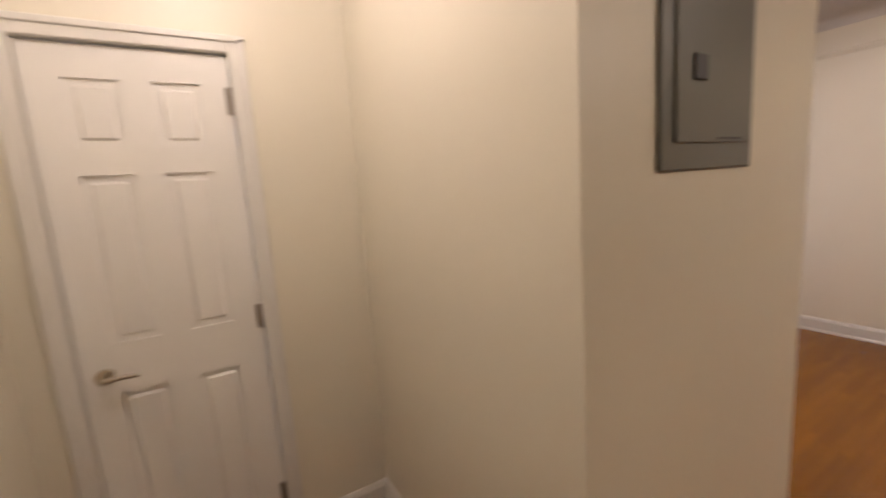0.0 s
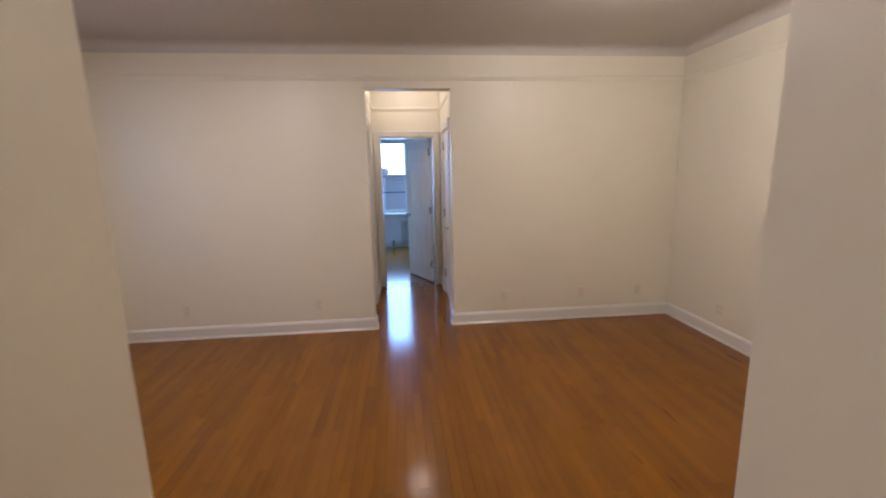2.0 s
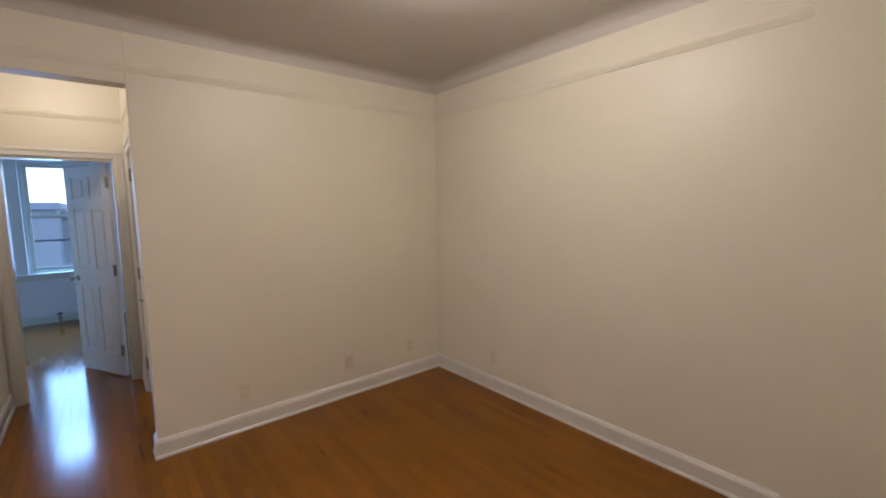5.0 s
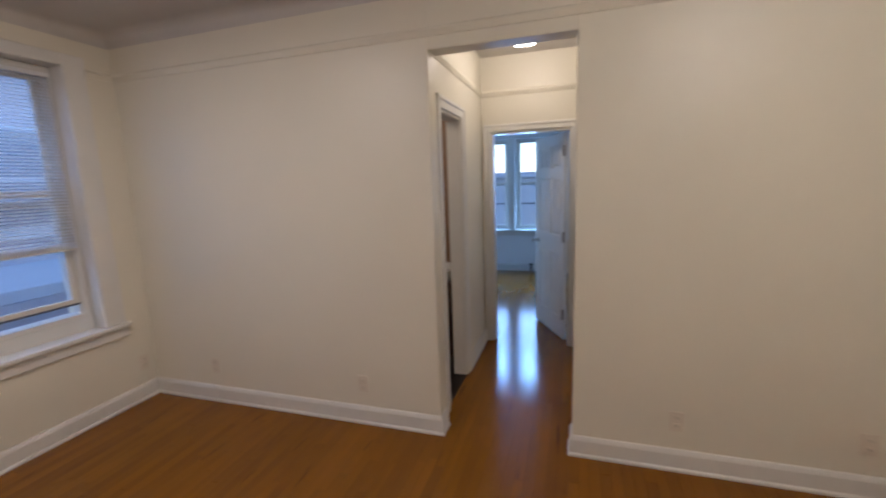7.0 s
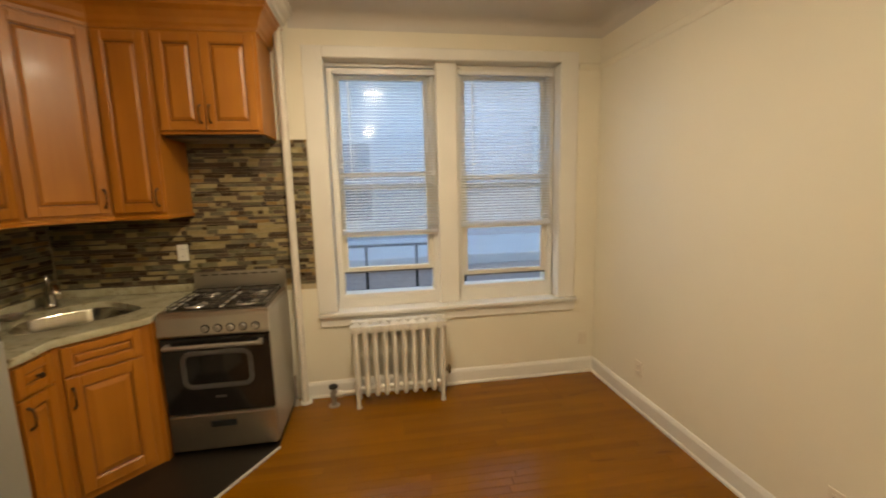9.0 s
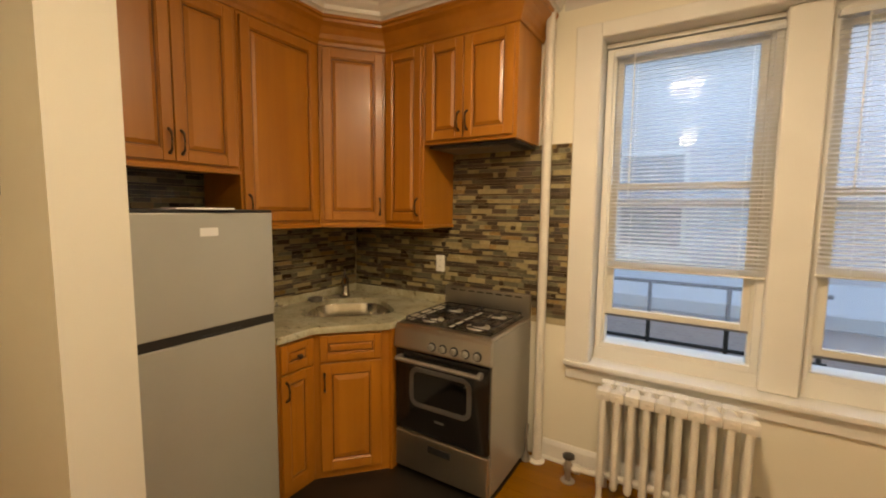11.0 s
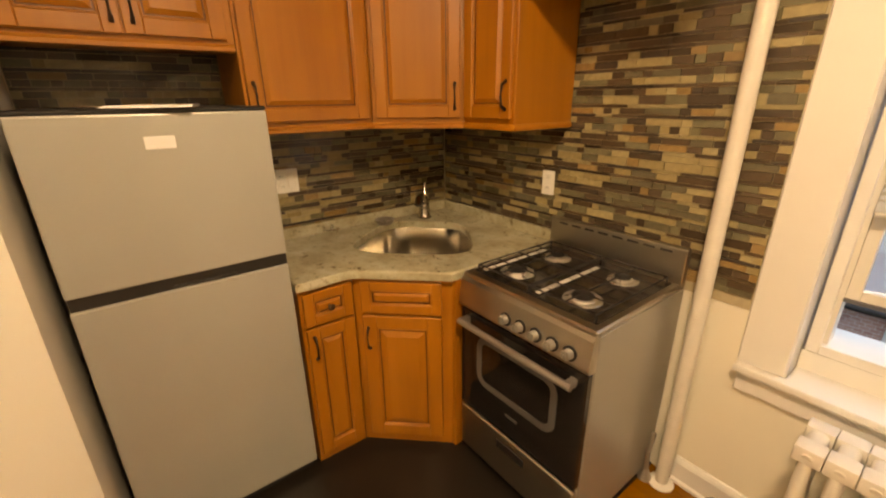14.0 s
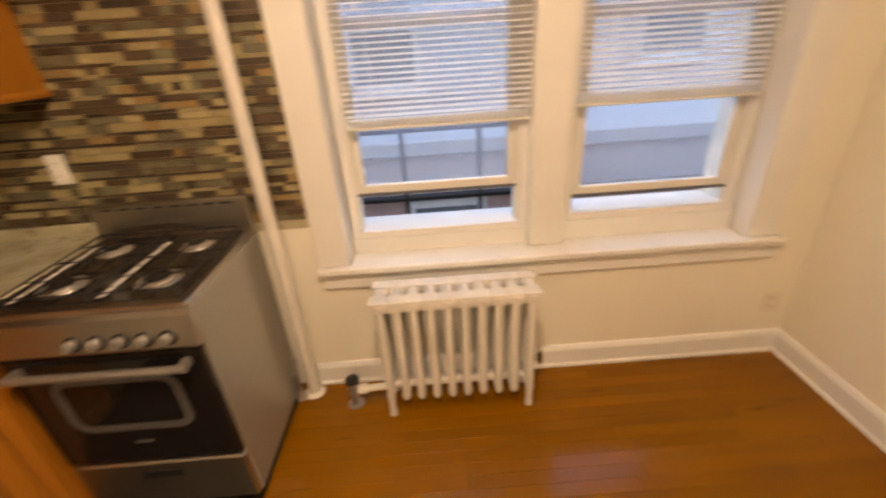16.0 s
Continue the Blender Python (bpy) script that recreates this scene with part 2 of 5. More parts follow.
M_GLAZE = plain("dark_glaze", (0.125, 0.042, 0.012), 0.4, var=0.3, scale=20)
M_BRONZE = plain("bronze_pull", (0.075, 0.048, 0.030), 0.38, 0.8, var=0.3, scale=30)
M_SINK = plain("polished_sink_steel", (0.58, 0.54, 0.47), 0.18, 1.0, var=0.04, scale=5, bumps=0)
M_RANGESIDE = plain("grey_range_enamel", (0.36, 0.345, 0.30), 0.30, 0.45, var=0.03, scale=4, grain=200, bumps=0.03)
M_STRIP = plain("pale_strip", (0.56, 0.54, 0.50), 0.22, 0.0, var=0.04, bumps=0)
M_KNOB = plain("satin_grey_knob", (0.28, 0.265, 0.235), 0.33, 0.4, var=0.04, bumps=0)
M_BAR = plain("grey_bar_metal", (0.36, 0.335, 0.30), 0.34, 0.7, var=0.05)
M_STEEL = plain("stainless_steel", (0.50, 0.465, 0.41), 0.31, 1.0, var=0.05, scale=5, grain=200, bumps=0.05)
M_FRIDGE = plain("silver_door_finish", (0.40, 0.39, 0.335), 0.42, 0.25, var=0.03, scale=3, grain=220, bumps=0.06)
M_BLACK = plain("black_plastic", (0.018, 0.017, 0.016), 0.35, var=0.2)
M_ENAMEL = plain("black_enamel", (0.020, 0.016, 0.014), 0.16, var=0.2, coat=0.3)
M_BLKGLASS = plain("oven_glass", (0.012, 0.010, 0.009), 0.08, var=0.1, bumps=0)
M_GREYFRAME = plain("grey_print", (0.085, 0.082, 0.08), 0.3)
M_IRON = plain("cast_iron", (0.02, 0.018, 0.017), 0.5, 0.2, var=0.3)
M_ALU = plain("brushed_aluminium", (0.72, 0.70, 0.66), 0.28, 0.9, var=0.08, scale=12)
M_CHROME = plain("chrome", (0.78, 0.77, 0.75), 0.08, 1.0, var=0.02, bumps=0)
M_FAUCET = plain("dark_chrome", (0.38, 0.35, 0.30), 0.14, 1.0, var=0.04, bumps=0)
M_NICKEL = plain("satin_nickel", (0.55, 0.50, 0.42), 0.25, 1.0, var=0.08)
M_HINGE = plain("hinge_metal", (0.33, 0.29, 0.25), 0.38, 0.6, var=0.1)
M_RAD = plain("radiator_paint", (0.66, 0.62, 0.55), 0.34, var=0.05, scale=14, grain=70, bumps=0.15)
M_PLATE = plain("outlet_plastic", (0.80, 0.78, 0.71), 0.35, var=0.02)
M_IVORY = plain("painted_plate", (0.70, 0.63, 0.52), 0.4, var=0.02)
M_SLOT = plain("socket_slot", (0.05, 0.045, 0.04), 0.5)
M_PANELGREY = plain("grey_panel_enamel", (0.15, 0.148, 0.13), 0.30, 0.2, var=0.02, scale=2, rv=0.01)
M_BLIND = blind_mat()
M_SASH = plain("window_sash", (0.66, 0.63, 0.56), 0.4, var=0.04)
M_SASHDARK = plain("sash_seal", (0.10, 0.10, 0.11), 0.5)
M_GLASS, M_CLEAR = glass_mat("dusty_window_glass", 0.20), glass_mat("clear_window_glass", 0.0)
M_GRANITE = granite()
M_MOS_OB, M_MOS_IS = mosaic("mosaic_tile", "object"), mosaic("mosaic_tiles_joined", "island")
M_MOS_DK, M_MOS_DKO = mosaic("mosaic_strips_dark", "island", True), mosaic("mosaic_strip_dark", "object", True)
M_GROUT = plain("grout", (0.42, 0.35, 0.225), 0.8, var=0.1, scale=30)
M_PAPER = plain("paper", (0.75, 0.74, 0.70), 0.7, var=0.02)
M_PORC = plain("porcelain", (0.80, 0.79, 0.76), 0.12, var=0.01, bumps=0)
M_LAMP, _nt, _b = mat_base("lamp_glass")
_b.inputs["Base Color"].default_value = (0.9, 0.85, 0.75, 1)
_b.inputs["Emission Color"].default_value, _b.inputs["Emission Strength"].default_value = (1.0, 0.86, 0.68, 1), 3.0
M_STUCCO = plain("pale_stucco", (0.38, 0.40, 0.44), 0.8, var=0.08, scale=1.5, grain=20, bumps=0.2)
M_BRICK = brick_mat("red_brick", (0.34, 0.18, 0.16), (0.42, 0.25, 0.22), (0.48, 0.44, 0.42), 9.0)
M_BRICKTAN = brick_mat("grey_brick", (0.40, 0.41, 0.43), (0.46, 0.47, 0.48), (0.48, 0.48, 0.48), 9.0)
M_ASPHALT = plain("asphalt", (0.05, 0.05, 0.052), 0.9, var=0.2, scale=2)
M_EXTGLASS = plain("dark_window_glass", (0.16, 0.18, 0.21), 0.08, var=0.2, bumps=0)
M_EXTFRAME = plain("white_window_frame", (0.58, 0.59, 0.60), 0.5)
M_PINKBRICK = brick_mat("pale_pink_brick", (0.50, 0.41, 0.42), (0.56, 0.47, 0.47), (0.55, 0.52, 0.52), 9.0)


# ---- mesh helpers ----
def box(bm, x0, x1, y0, y1, z0, z1, bevel=0.0, seg=1):
    r = bmesh.ops.create_cube(bm, size=1.0)
    vs = r["verts"]
    for v in vs:
        v.co = Vector(((x0 + x1) / 2 + v.co.x * (x1 - x0), (y0 + y1) / 2 + v.co.y * (y1 - y0), (z0 + z1) / 2 + v.co.z * (z1 - z0)))
    if bevel:
        es = list({e for v in vs for e in v.link_edges})
        bmesh.ops.bevel(bm, geom=es, offset=bevel, segments=seg, affect="EDGES", profile=0.6)
    return bm


def boxes(*args, bevel=0.0, seg=1):
    bm = bmesh.new()
    for a in args:
        box(bm, *a, bevel=bevel, seg=seg)
    return bm


def tube(bm, pts, r, seg=10, caps=True):
    """A round bar along the points."""
    pts = [Vector(p) for p in pts]
    rs = r if isinstance(r, (list, tuple)) else [r] * len(pts)
    rings = []
    ref = Vector((0, 0, 1))
    for i, p in enumerate(pts):
        d = (pts[min(i + 1, len(pts) - 1)] - pts[max(i - 1, 0)]).normalized()
        u = d.cross(ref)
        if u.length < 1e-3:
            u = d.cross(Vector((1, 0, 0)))
        u.normalize()
        w = d.cross(u)
        rings.append([bm.verts.new(p + rs[i] * (math.cos(a) * u + math.sin(a) * w)) for a in (2 * math.pi * k / seg for k in range(seg))])
    for a, b in zip(rings, rings[1:]):
        for k in range(seg):
            bm.faces.new((a[k], a[(k + 1) % seg], b[(k + 1) % seg], b[k]))
    if caps:
        bm.faces.new(rings[0][::-1])
        bm.faces.new(rings[-1])
    return bm


def lathe(bm, profile, seg=24, at=(0, 0, 0), close=True):
    """Profile points (radius, height) turned round the z axis."""
    rings = [[bm.verts.new((at[0] + r * math.cos(2 * math.pi * k / seg), at[1] + r * math.sin(2 * math.pi * k / seg), at[2] + z)) for k in range(seg)] for r, z in profile]
    for a, b in zip(rings, rings[1:]):
        for k in range(seg):
            bm.faces.new((a[k], a[(k + 1) % seg], b[(k + 1) % seg], b[k]))
    if close:
        bm.faces.new(rings[0][::-1])
        bm.faces.new(rings[-1])
    return bm


def sweep(bm, line, profile):
    """A moulding: the profile (outward, up) carried along a level line, mitred; outward is to the left of the line."""
    line = [Vector(p) for p in line]
    rows = []
    for i, p in enumerate(line):
        d0 = (p - line[i - 1]).normalized() if i else None
        d1 = (line[i + 1] - p).normalized() if i < len(line) - 1 else None
        ns = [Vector((-d.y, d.x, 0)) for d in (d0, d1) if d is not None]
        n = sum(ns, Vector()).normalized()
        k = 1 / max(0.3, n.dot(ns[0]))
        rows.append([bm.verts.new(p + n * (o * k) + Vector((0, 0, u))) for o, u in profile])
    m = len(profile)
    for a, b in zip(rows, rows[1:]):
        for j in range(m):
            bm.faces.new((a[j], b[j], b[(j + 1) % m], a[(j + 1) % m]))
    bm.faces.new(rows[0][::-1])
    bm.faces.new(rows[-1])
    bmesh.ops.recalc_face_normals(bm, faces=bm.faces)
    return bm


def prism(bm, poly, z0, z1):
    """A level plate with the given outline."""
    lo = [bm.verts.new((x, y, z0)) for x, y in poly]
    hi = [bm.verts.new((x, y, z1)) for x, y in poly]
    n = len(poly)
    bm.faces.new(hi)
    bm.faces.new(lo[::-1])
    for k in range(n):
        bm.faces.new((lo[k], lo[(k + 1) % n], hi[(k + 1) % n], hi[k]))
    bmesh.ops.recalc_face_normals(bm, faces=bm.faces)
    return bm


def mesh_of(name, bm, mat, smooth=False):
    me = bpy.data.meshes.new(name)
    bm.to_mesh(me)
    bm.free()
    me.materials.append(mat)
    if smooth:
        for p in me.polygons:
            p.use_smooth = True
        me.set_sharp_from_angle(angle=radians(40))
    return me


def part(name, bm, mat, parent=None, label="", smooth=False):
    ob = new(name, bm if isinstance(bm, bpy.types.Mesh) else mesh_of(name, bm, mat, smooth))
    if parent:
        ob.parent = parent
    if label:
        tagged(ob, label)
    return ob


def thing(name, m, label, category, group="", kind=""):
    ob = new(name)
    ob.empty_display_size = 0.1
    ob.matrix_world = m
    return tagged(ob, label, category, group, kind)


def structure(name, bm, mat, label, category, smooth=False):
    return tagged(part(name, bm, mat, None, "", smooth), label, category, "", "structure")


# ---- walls, floors, ceilings ----
T = 0.13
# north wall, its window recess and the outer skin of the recess
structure("wall_north", boxes((KX - T, WX0, YN, YN + 0.38, 0, CEIL), (WX1, XE + T, YN, YN + 0.38, 0, CEIL),
                              (WX0, WX1, YN, YN + 0.38, 0, WZ0 - 0.03), (WX0, WX1, YN, YN + 0.38, WZ1, CEIL)), M_WALL, "cream painted plaster wall with a double window", "wall")
structure("wall_east", boxes((XE, XE + T, OP_L, YN, 0, CEIL), (XE, XE + T, YS, OP_R, 0, CEIL), (XE, XE + T, OP_R, OP_L, OP_Z, CEIL), bevel=0.004),
          M_WALL, "cream painted plaster wall with a doorless opening to the hall", "wall")
structure("wall_south", boxes((ENT_X - T, XE + T, YS - T, YS, 0, CEIL), (ENT_X, 1.84, YS, YS + 0.025, 0, CEIL)), M_WALL, "cream painted plaster wall with a shallow step", "wall")
structure("wall_west_room", boxes((ENT_X - T, ENT_X, YS, ENT_Y - T, 0, CEIL)), M_WALL, "cream painted plaster wall", "wall")
structure("wall_entry_south", boxes((-0.85, ENT_X, ENT_Y - T, ENT_Y, 0, CEIL), bevel=0.006), M_WALL, "cream painted plaster wall beside the entry", "wall")
structure("wall_entry_west", boxes((-0.85 - T, -0.85, ENT_Y - T, 1.95 + T, 0, CEIL)), M_WALL, "cream painted plaster wall behind the entry", "wall")
bm = bmesh.new()
structure("wall_pier", prism(bm, [(0.40, PIER_Y0), (PIER_XS, PIER_Y0), (PIER_X, PIER_Y1), (KX, PIER_Y1), (KX, YN), (0.40, YN)], 0, CEIL), M_WALL, "cream painted wall and pier between entry and kitchen", "wall")
ED0, ED1, EDZ = -0.69, -0.075, 2.145     # entry closet door
structure("wall_entry_north", boxes((-0.85, ED0, 1.95, 1.95 + T, 0, CEIL), (ED1, 0.53, 1.95, 1.95 + T, 0, CEIL), (ED0, ED1, 1.95, 1.95 + T, EDZ, CEIL)),
          M_WALL, "cream painted wall round the entry door", "wall")
# hall
BA0, BA1, BAZ = 4.93, 5.47, 2.12
HX0 = XE + T
structure("wall_hall_north", boxes((HX0, BA0, HALL_L, HALL_L + 0.11, 0, CEIL), (BA1, HALL_X1, HALL_L, HALL_L + 0.11, 0, CEIL), (BA0, BA1, HALL_L, HALL_L + 0.11, BAZ, CEIL)),
          M_WALL, "cream hall wall with the bathroom doorway", "wall")
CD0, CD1, CDZ = 5.20, 5.86, 2.10
structure("wall_hall_south", boxes((HX0, CD0, HALL_R - T, HALL_R, 0, CEIL), (CD1, HALL_X1, HALL_R - T, HALL_R, 0, CEIL), (CD0, CD1, HALL_R - T, HALL_R, CDZ, CEIL)),
          M_WALL, "cream hall wall with a closet door", "wall")
BD_L, BD_R, BD_Z = 0.232, -0.52, 2.087
structure("wall_bedroom_west", boxes((HALL_X1, HALL_X1 + 0.12, BD_L, 2.0, 0, CEIL), (HALL_X1, HALL_X1 + 0.12, -2.0, BD_R, 0, CEIL), (HALL_X1, HALL_X1 + 0.12, BD_R, BD_L, BD_Z, CEIL)),
          M_WALL, "cream wall with the bedroom doorway", "wall")
# bathroom shell
structure("wall_bathroom", boxes((4.60 + T, 6.29, 2.0, 2.1, 0, CEIL), (6.19, 6.29, HALL_L + 0.11, 2.0, 0, CEIL)), M_BATHWALL, "dark brown tiled bathroom walls", "wall")
structure("floor_bathroom", boxes((HX0, 6.19, HALL_L, 2.0, -0.05, 0.004)), M_DARKTILE, "dark brown bathroom floor tiles", "floor")
# bedroom shell
BW = [(-0.23, 0.45), (0.56, 1.24)]
BWZ0, BWZ1 = 0.74, 2.33
structure("wall_bedroom_east", boxes((BX1, BX1 + 0.36, -2.0, BW[0][0], 0, CEIL), (BX1, BX1 + 0.36, BW[1][1], 2.0, 0, CEIL), (BX1, BX1 + 0.36, BW[0][0], BW[1][1], 0, BWZ0 - 0.03),
                                     (BX1, BX1 + 0.36, BW[0][0], BW[1][1], BWZ1, CEIL), (BX1 + 0.05, BX1 + 0.36, BW[0][1], BW[1][0], BWZ0 - 0.03, BWZ1)), M_BEDWALL, "pale bedroom wall with a pair of windows", "wall")
structure("wall_bedroom_sides", boxes((HALL_X1, BX1 + 0.36, 2.0, 2.1, 0, CEIL), (HALL_X1, BX1 + 0.36, -2.1, -2.0, 0, CEIL)), M_BEDWALL, "pale painted bedroom side walls", "wall")
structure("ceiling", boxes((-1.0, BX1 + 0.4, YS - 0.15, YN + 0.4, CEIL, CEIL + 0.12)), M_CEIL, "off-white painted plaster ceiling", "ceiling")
structure("floor_base", boxes((-1.0, BX1 + 0.36, YS - 0.13, YN + 0.38, -0.12, -0.014)), M_SUBFLOOR, "dark subfloor under the boards", "floor")

# coved joint of walls and ceiling
cove = [(0.0, 0.0), (0.0, -0.09)] + [(0.09 * (1 - math.cos(a)), -0.09 * (1 - math.sin(a))) for a in (radians(k) for k in (15, 35, 55, 75))] + [(0.09, 0.0)]
bm = bmesh.new()
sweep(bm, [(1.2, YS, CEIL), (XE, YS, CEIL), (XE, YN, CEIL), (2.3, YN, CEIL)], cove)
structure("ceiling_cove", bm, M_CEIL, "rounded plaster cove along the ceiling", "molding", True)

# picture rail
rail = [(0.0, -0.026), (0.006, -0.025), (0.012, -0.010), (0.018, 0.004), (0.018, 0.012), (0.010, 0.024), (0.0, 0.026)]
bm = bmesh.new()
sweep(bm, [(1.84, YS, 2.475), (XE, YS, 2.475), (XE, YN, 2.475), (4.42, YN, 2.475)], rail)
structure("picture_rail", bm, M_WALL, "cream painted picture rail below the ceiling", "molding")
bm = bmesh.new()
sweep(bm, [(HX0, HALL_R, 2.44), (HALL_X1, HALL_R, 2.44), (HALL_X1, HALL_L, 2.44), (HX0, HALL_L, 2.44)], rail)
structure("picture_rail_hall", bm, M_WALL, "cream painted picture rail round the hall", "molding")

# baseboards
base = [(0.0, 0.0), (0.024, 0.0), (0.024, 0.012), (0.016, 0.022), (0.016, 0.100), (0.012, 0.112), (0.006, 0.124), (0.0, 0.127)]


def baseboard(name, line, label="white painted baseboard with a quarter-round foot"):
    b = bmesh.new()
    sweep(b, [(x, y, 0) for x, y in line], base)
    structure(name, b, M_TRIM, label, "baseboard")


baseboard("baseboard_south", [(ENT_X, ENT_Y - 0.1), (ENT_X, YS + 0.025), (1.84, YS + 0.025), (1.84, YS), (XE, YS), (XE, OP_R), (HX0 - 0.01, OP_R)])
baseboard("baseboard_north", [(HX0 - 0.01, OP_L), (XE, OP_L), (XE, YN), (2.26, YN)])
baseboard("baseboard_hall", [(BA1 + 0.075, HALL_L), (HALL_X1, HALL_L)][::-1])
baseboard("baseboard_hall_south", [(HX0, HALL_R), (CD0 - 0.075, HALL_R)])
baseboard("baseboard_hall_end", [(CD1 + 0.075, HALL_R), (HALL_X1, HALL_R)])
baseboard("baseboard_nook", [(0.40, PIER_Y0 + 0.02), (0.40, 1.95), (ED1 + 0.075, 1.95)])
baseboard("baseboard_bedroom", [(BX1, -2.0), (BX1, 2.0)])


# ---- doors ----
def casing(name, m, w, h, label="white painted door casing", cw=0.07):
    """Trim round an opening w wide and h high, on the local x axis, proud to -y."""
    b = boxes((-cw, 0, -0.018, 0, 0, h + cw), (w, w + cw, -0.018, 0, 0, h + cw), (0, w, -0.018, 0, h, h + cw), bevel=0.004)
    box(b, -cw - 0.006, -cw + 0.016, -0.026, 0, 0, h + cw, 0.003)
    box(b, w + cw - 0.016, w + cw + 0.006, -0.026, 0, 0, h + cw, 0.003)
    box(b, -cw - 0.006, w + cw + 0.006, -0.026, 0, h + cw - 0.016, h + cw + 0.008, 0.003)
    ob = structure(name, b, M_TRIM, label, "door trim")
    ob.matrix_world = m
    return ob


def door_leaf(name, m, w, h, label, knob_side, knob_z=0.95, t=0.036, knob_mat=None, lever=False, hinges=True, panels=True, far_hinge=False):
    """A six-panel leaf on the local x axis, its face to -y; hinges at the side away from the knob."""
    d = thing(name, m, label, "door")
    st, rl = 0.105, 0.11
    xs = [(st, w / 2 - 0.05), (w / 2 + 0.05, w - st)]
    zs = [(0.22, 0.913 * h / 2.14), (1.10 * h / 2.14, 1.705 * h / 2.14), (1.80 * h / 2.14, h - 0.11)] if panels else []
    b = boxes((0, w, 0.011, t - 0.011, 0.008, h))
    for y0, y1 in ((0, 0.011), (t - 0.011, t)):
        if not panels:
            box(b, 0, w, y0, y1, 0.008, h)
            continue
        box(b, 0, st, y0, y1, 0.008, h)
        box(b, w - st, w, y0, y1, 0.008, h)
        box(b, w / 2 - 0.05, w / 2 + 0.05, y0, y1, 0.008, h)
        zz = [0.008] + [z for p in zs for z in p] + [h]
        for a, c in zip(zz[::2], zz[1::2]):
            for x0, x1 in xs:
                box(b, x0, x1, y0, y1, a, c)
    part("leaf", b, M_DOOR, d)
    for x0, x1 in xs if panels else []:
        for z0, z1 in zs:
            p = boxes((x0 + 0.022, x1 - 0.022, 0.002, t - 0.002, z0 + 0.024, z1 - 0.024), bevel=0.008)
            part("panel", p, M_DOOR, d)
    kx, hx = (w - 0.065, 0.0) if knob_side > 0 else (0.065, w)
    for s in (-1, 1):
        b = bmesh.new()
        y = 0.0 if s < 0 else t
        tube(b, [(kx, y, knob_z), (kx, y + s * 0.006, knob_z)], [0.032, 0.028], 20)
        tube(b, [(kx, y + s * 0.006, knob_z), (kx, y + s * 0.045, knob_z)], 0.010, 12)
        if lever:
            tube(b, [(kx, y + s * 0.045, knob_z), (kx + (0.055 if knob_side < 0 else -0.055), y + s * 0.050, knob_z + 0.002), (kx + (0.105 if knob_side < 0 else -0.105), y + s * 0.046, knob_z - 0.004)], [0.011, 0.009, 0.007], 10)
        else:
            tube(b, [(kx, y + s * 0.036, knob_z), (kx, y + s * 0.044, knob_z), (kx, y + s * 0.058, knob_z), (kx, y + s * 0.066, knob_z)], [0.014, 0.026, 0.026, 0.014], 16)
        part("lever_handle" if lever else "door_knob", b, knob_mat or M_NICKEL, d, "satin nickel handle", True)
    if hinges:
        for z in (0.27, h / 2 + 0.03, h - 0.17):
            yh = t if far_hinge else 0.0
            sg = 1 if far_hinge else -1
            b = boxes((hx - 0.022, hx + 0.024, min(yh, yh + sg * 0.005), max(yh, yh + sg * 0.005), z - 0.050, z + 0.050))
            tube(b, [(hx, yh + sg * 0.009, z - 0.052), (hx, yh + sg * 0.009, z + 0.052)], 0.009, 8)
            part("hinge", b, M_HINGE, d, "dull metal hinge")
    return d


# entry closet door
door_leaf("closet_door", pose(ED0 + 0.004, 1.958, 0), ED1 - ED0 - 0.008, EDZ - 0.006, "closed white six-panel door with a lever handle", -1, 0.985, lever=True)
casing("door_trim_entry", pose(ED0, 1.95, 0), ED1 - ED0, EDZ, cw=0.055)
# hall closet door, closed
door_leaf("hall_closet_door", pose(CD1 - 0.004, HALL_R - 0.008, 0, 0, 0, 180), CD1 - CD0 - 0.008, CDZ - 0.006, "closed white panelled closet door in the hall", 1, 0.94, lever=True)
casing("door_trim_hall_closet", pose(CD1, HALL_R, 0, 0, 0, 180), CD1 - CD0, CDZ)
# bathroom door, open into the bathroom
door_leaf("bathroom_door", pose(BA0 + 0.03, HALL_L + 0.125, 0.01, 0, 0, 97), BA1 - BA0 - 0.03, BAZ - 0.02, "white flush bathroom door standing open", 1, 0.94, panels=False, hinges=False)
casing("door_trim_bathroom", pose(BA0, HALL_L, 0), BA1 - BA0, BAZ)
structure("door_jamb_bathroom", boxes((BA0, BA0 + 0.018, HALL_L, HALL_L + 0.108, 0.004, BAZ), (BA1 - 0.018, BA1, HALL_L, HALL_L + 0.108, 0.004, BAZ), (BA0 + 0.018, BA1 - 0.018, HALL_L, HALL_L + 0.108, BAZ - 0.018, BAZ)), M_TRIM, "white painted bathroom door jamb", "door trim")
# bedroom door, open into the bedroom
dw = BD_L - BD_R - 0.05
ang = math.degrees(math.atan2(0.315, 0.62))
door_leaf("bedroom_door", pose(HALL_X1 + 0.135, BD_R + 0.035, 0.006, 0, 0, ang), dw, BD_Z - 0.035, "white panelled bedroom door standing half open", 1, 0.95, far_hinge=True)
casing("door_trim_bedroom", pose(HALL_X1, BD_L, 0, 0, 0, -90), BD_L - BD_R, BD_Z, cw=0.06)
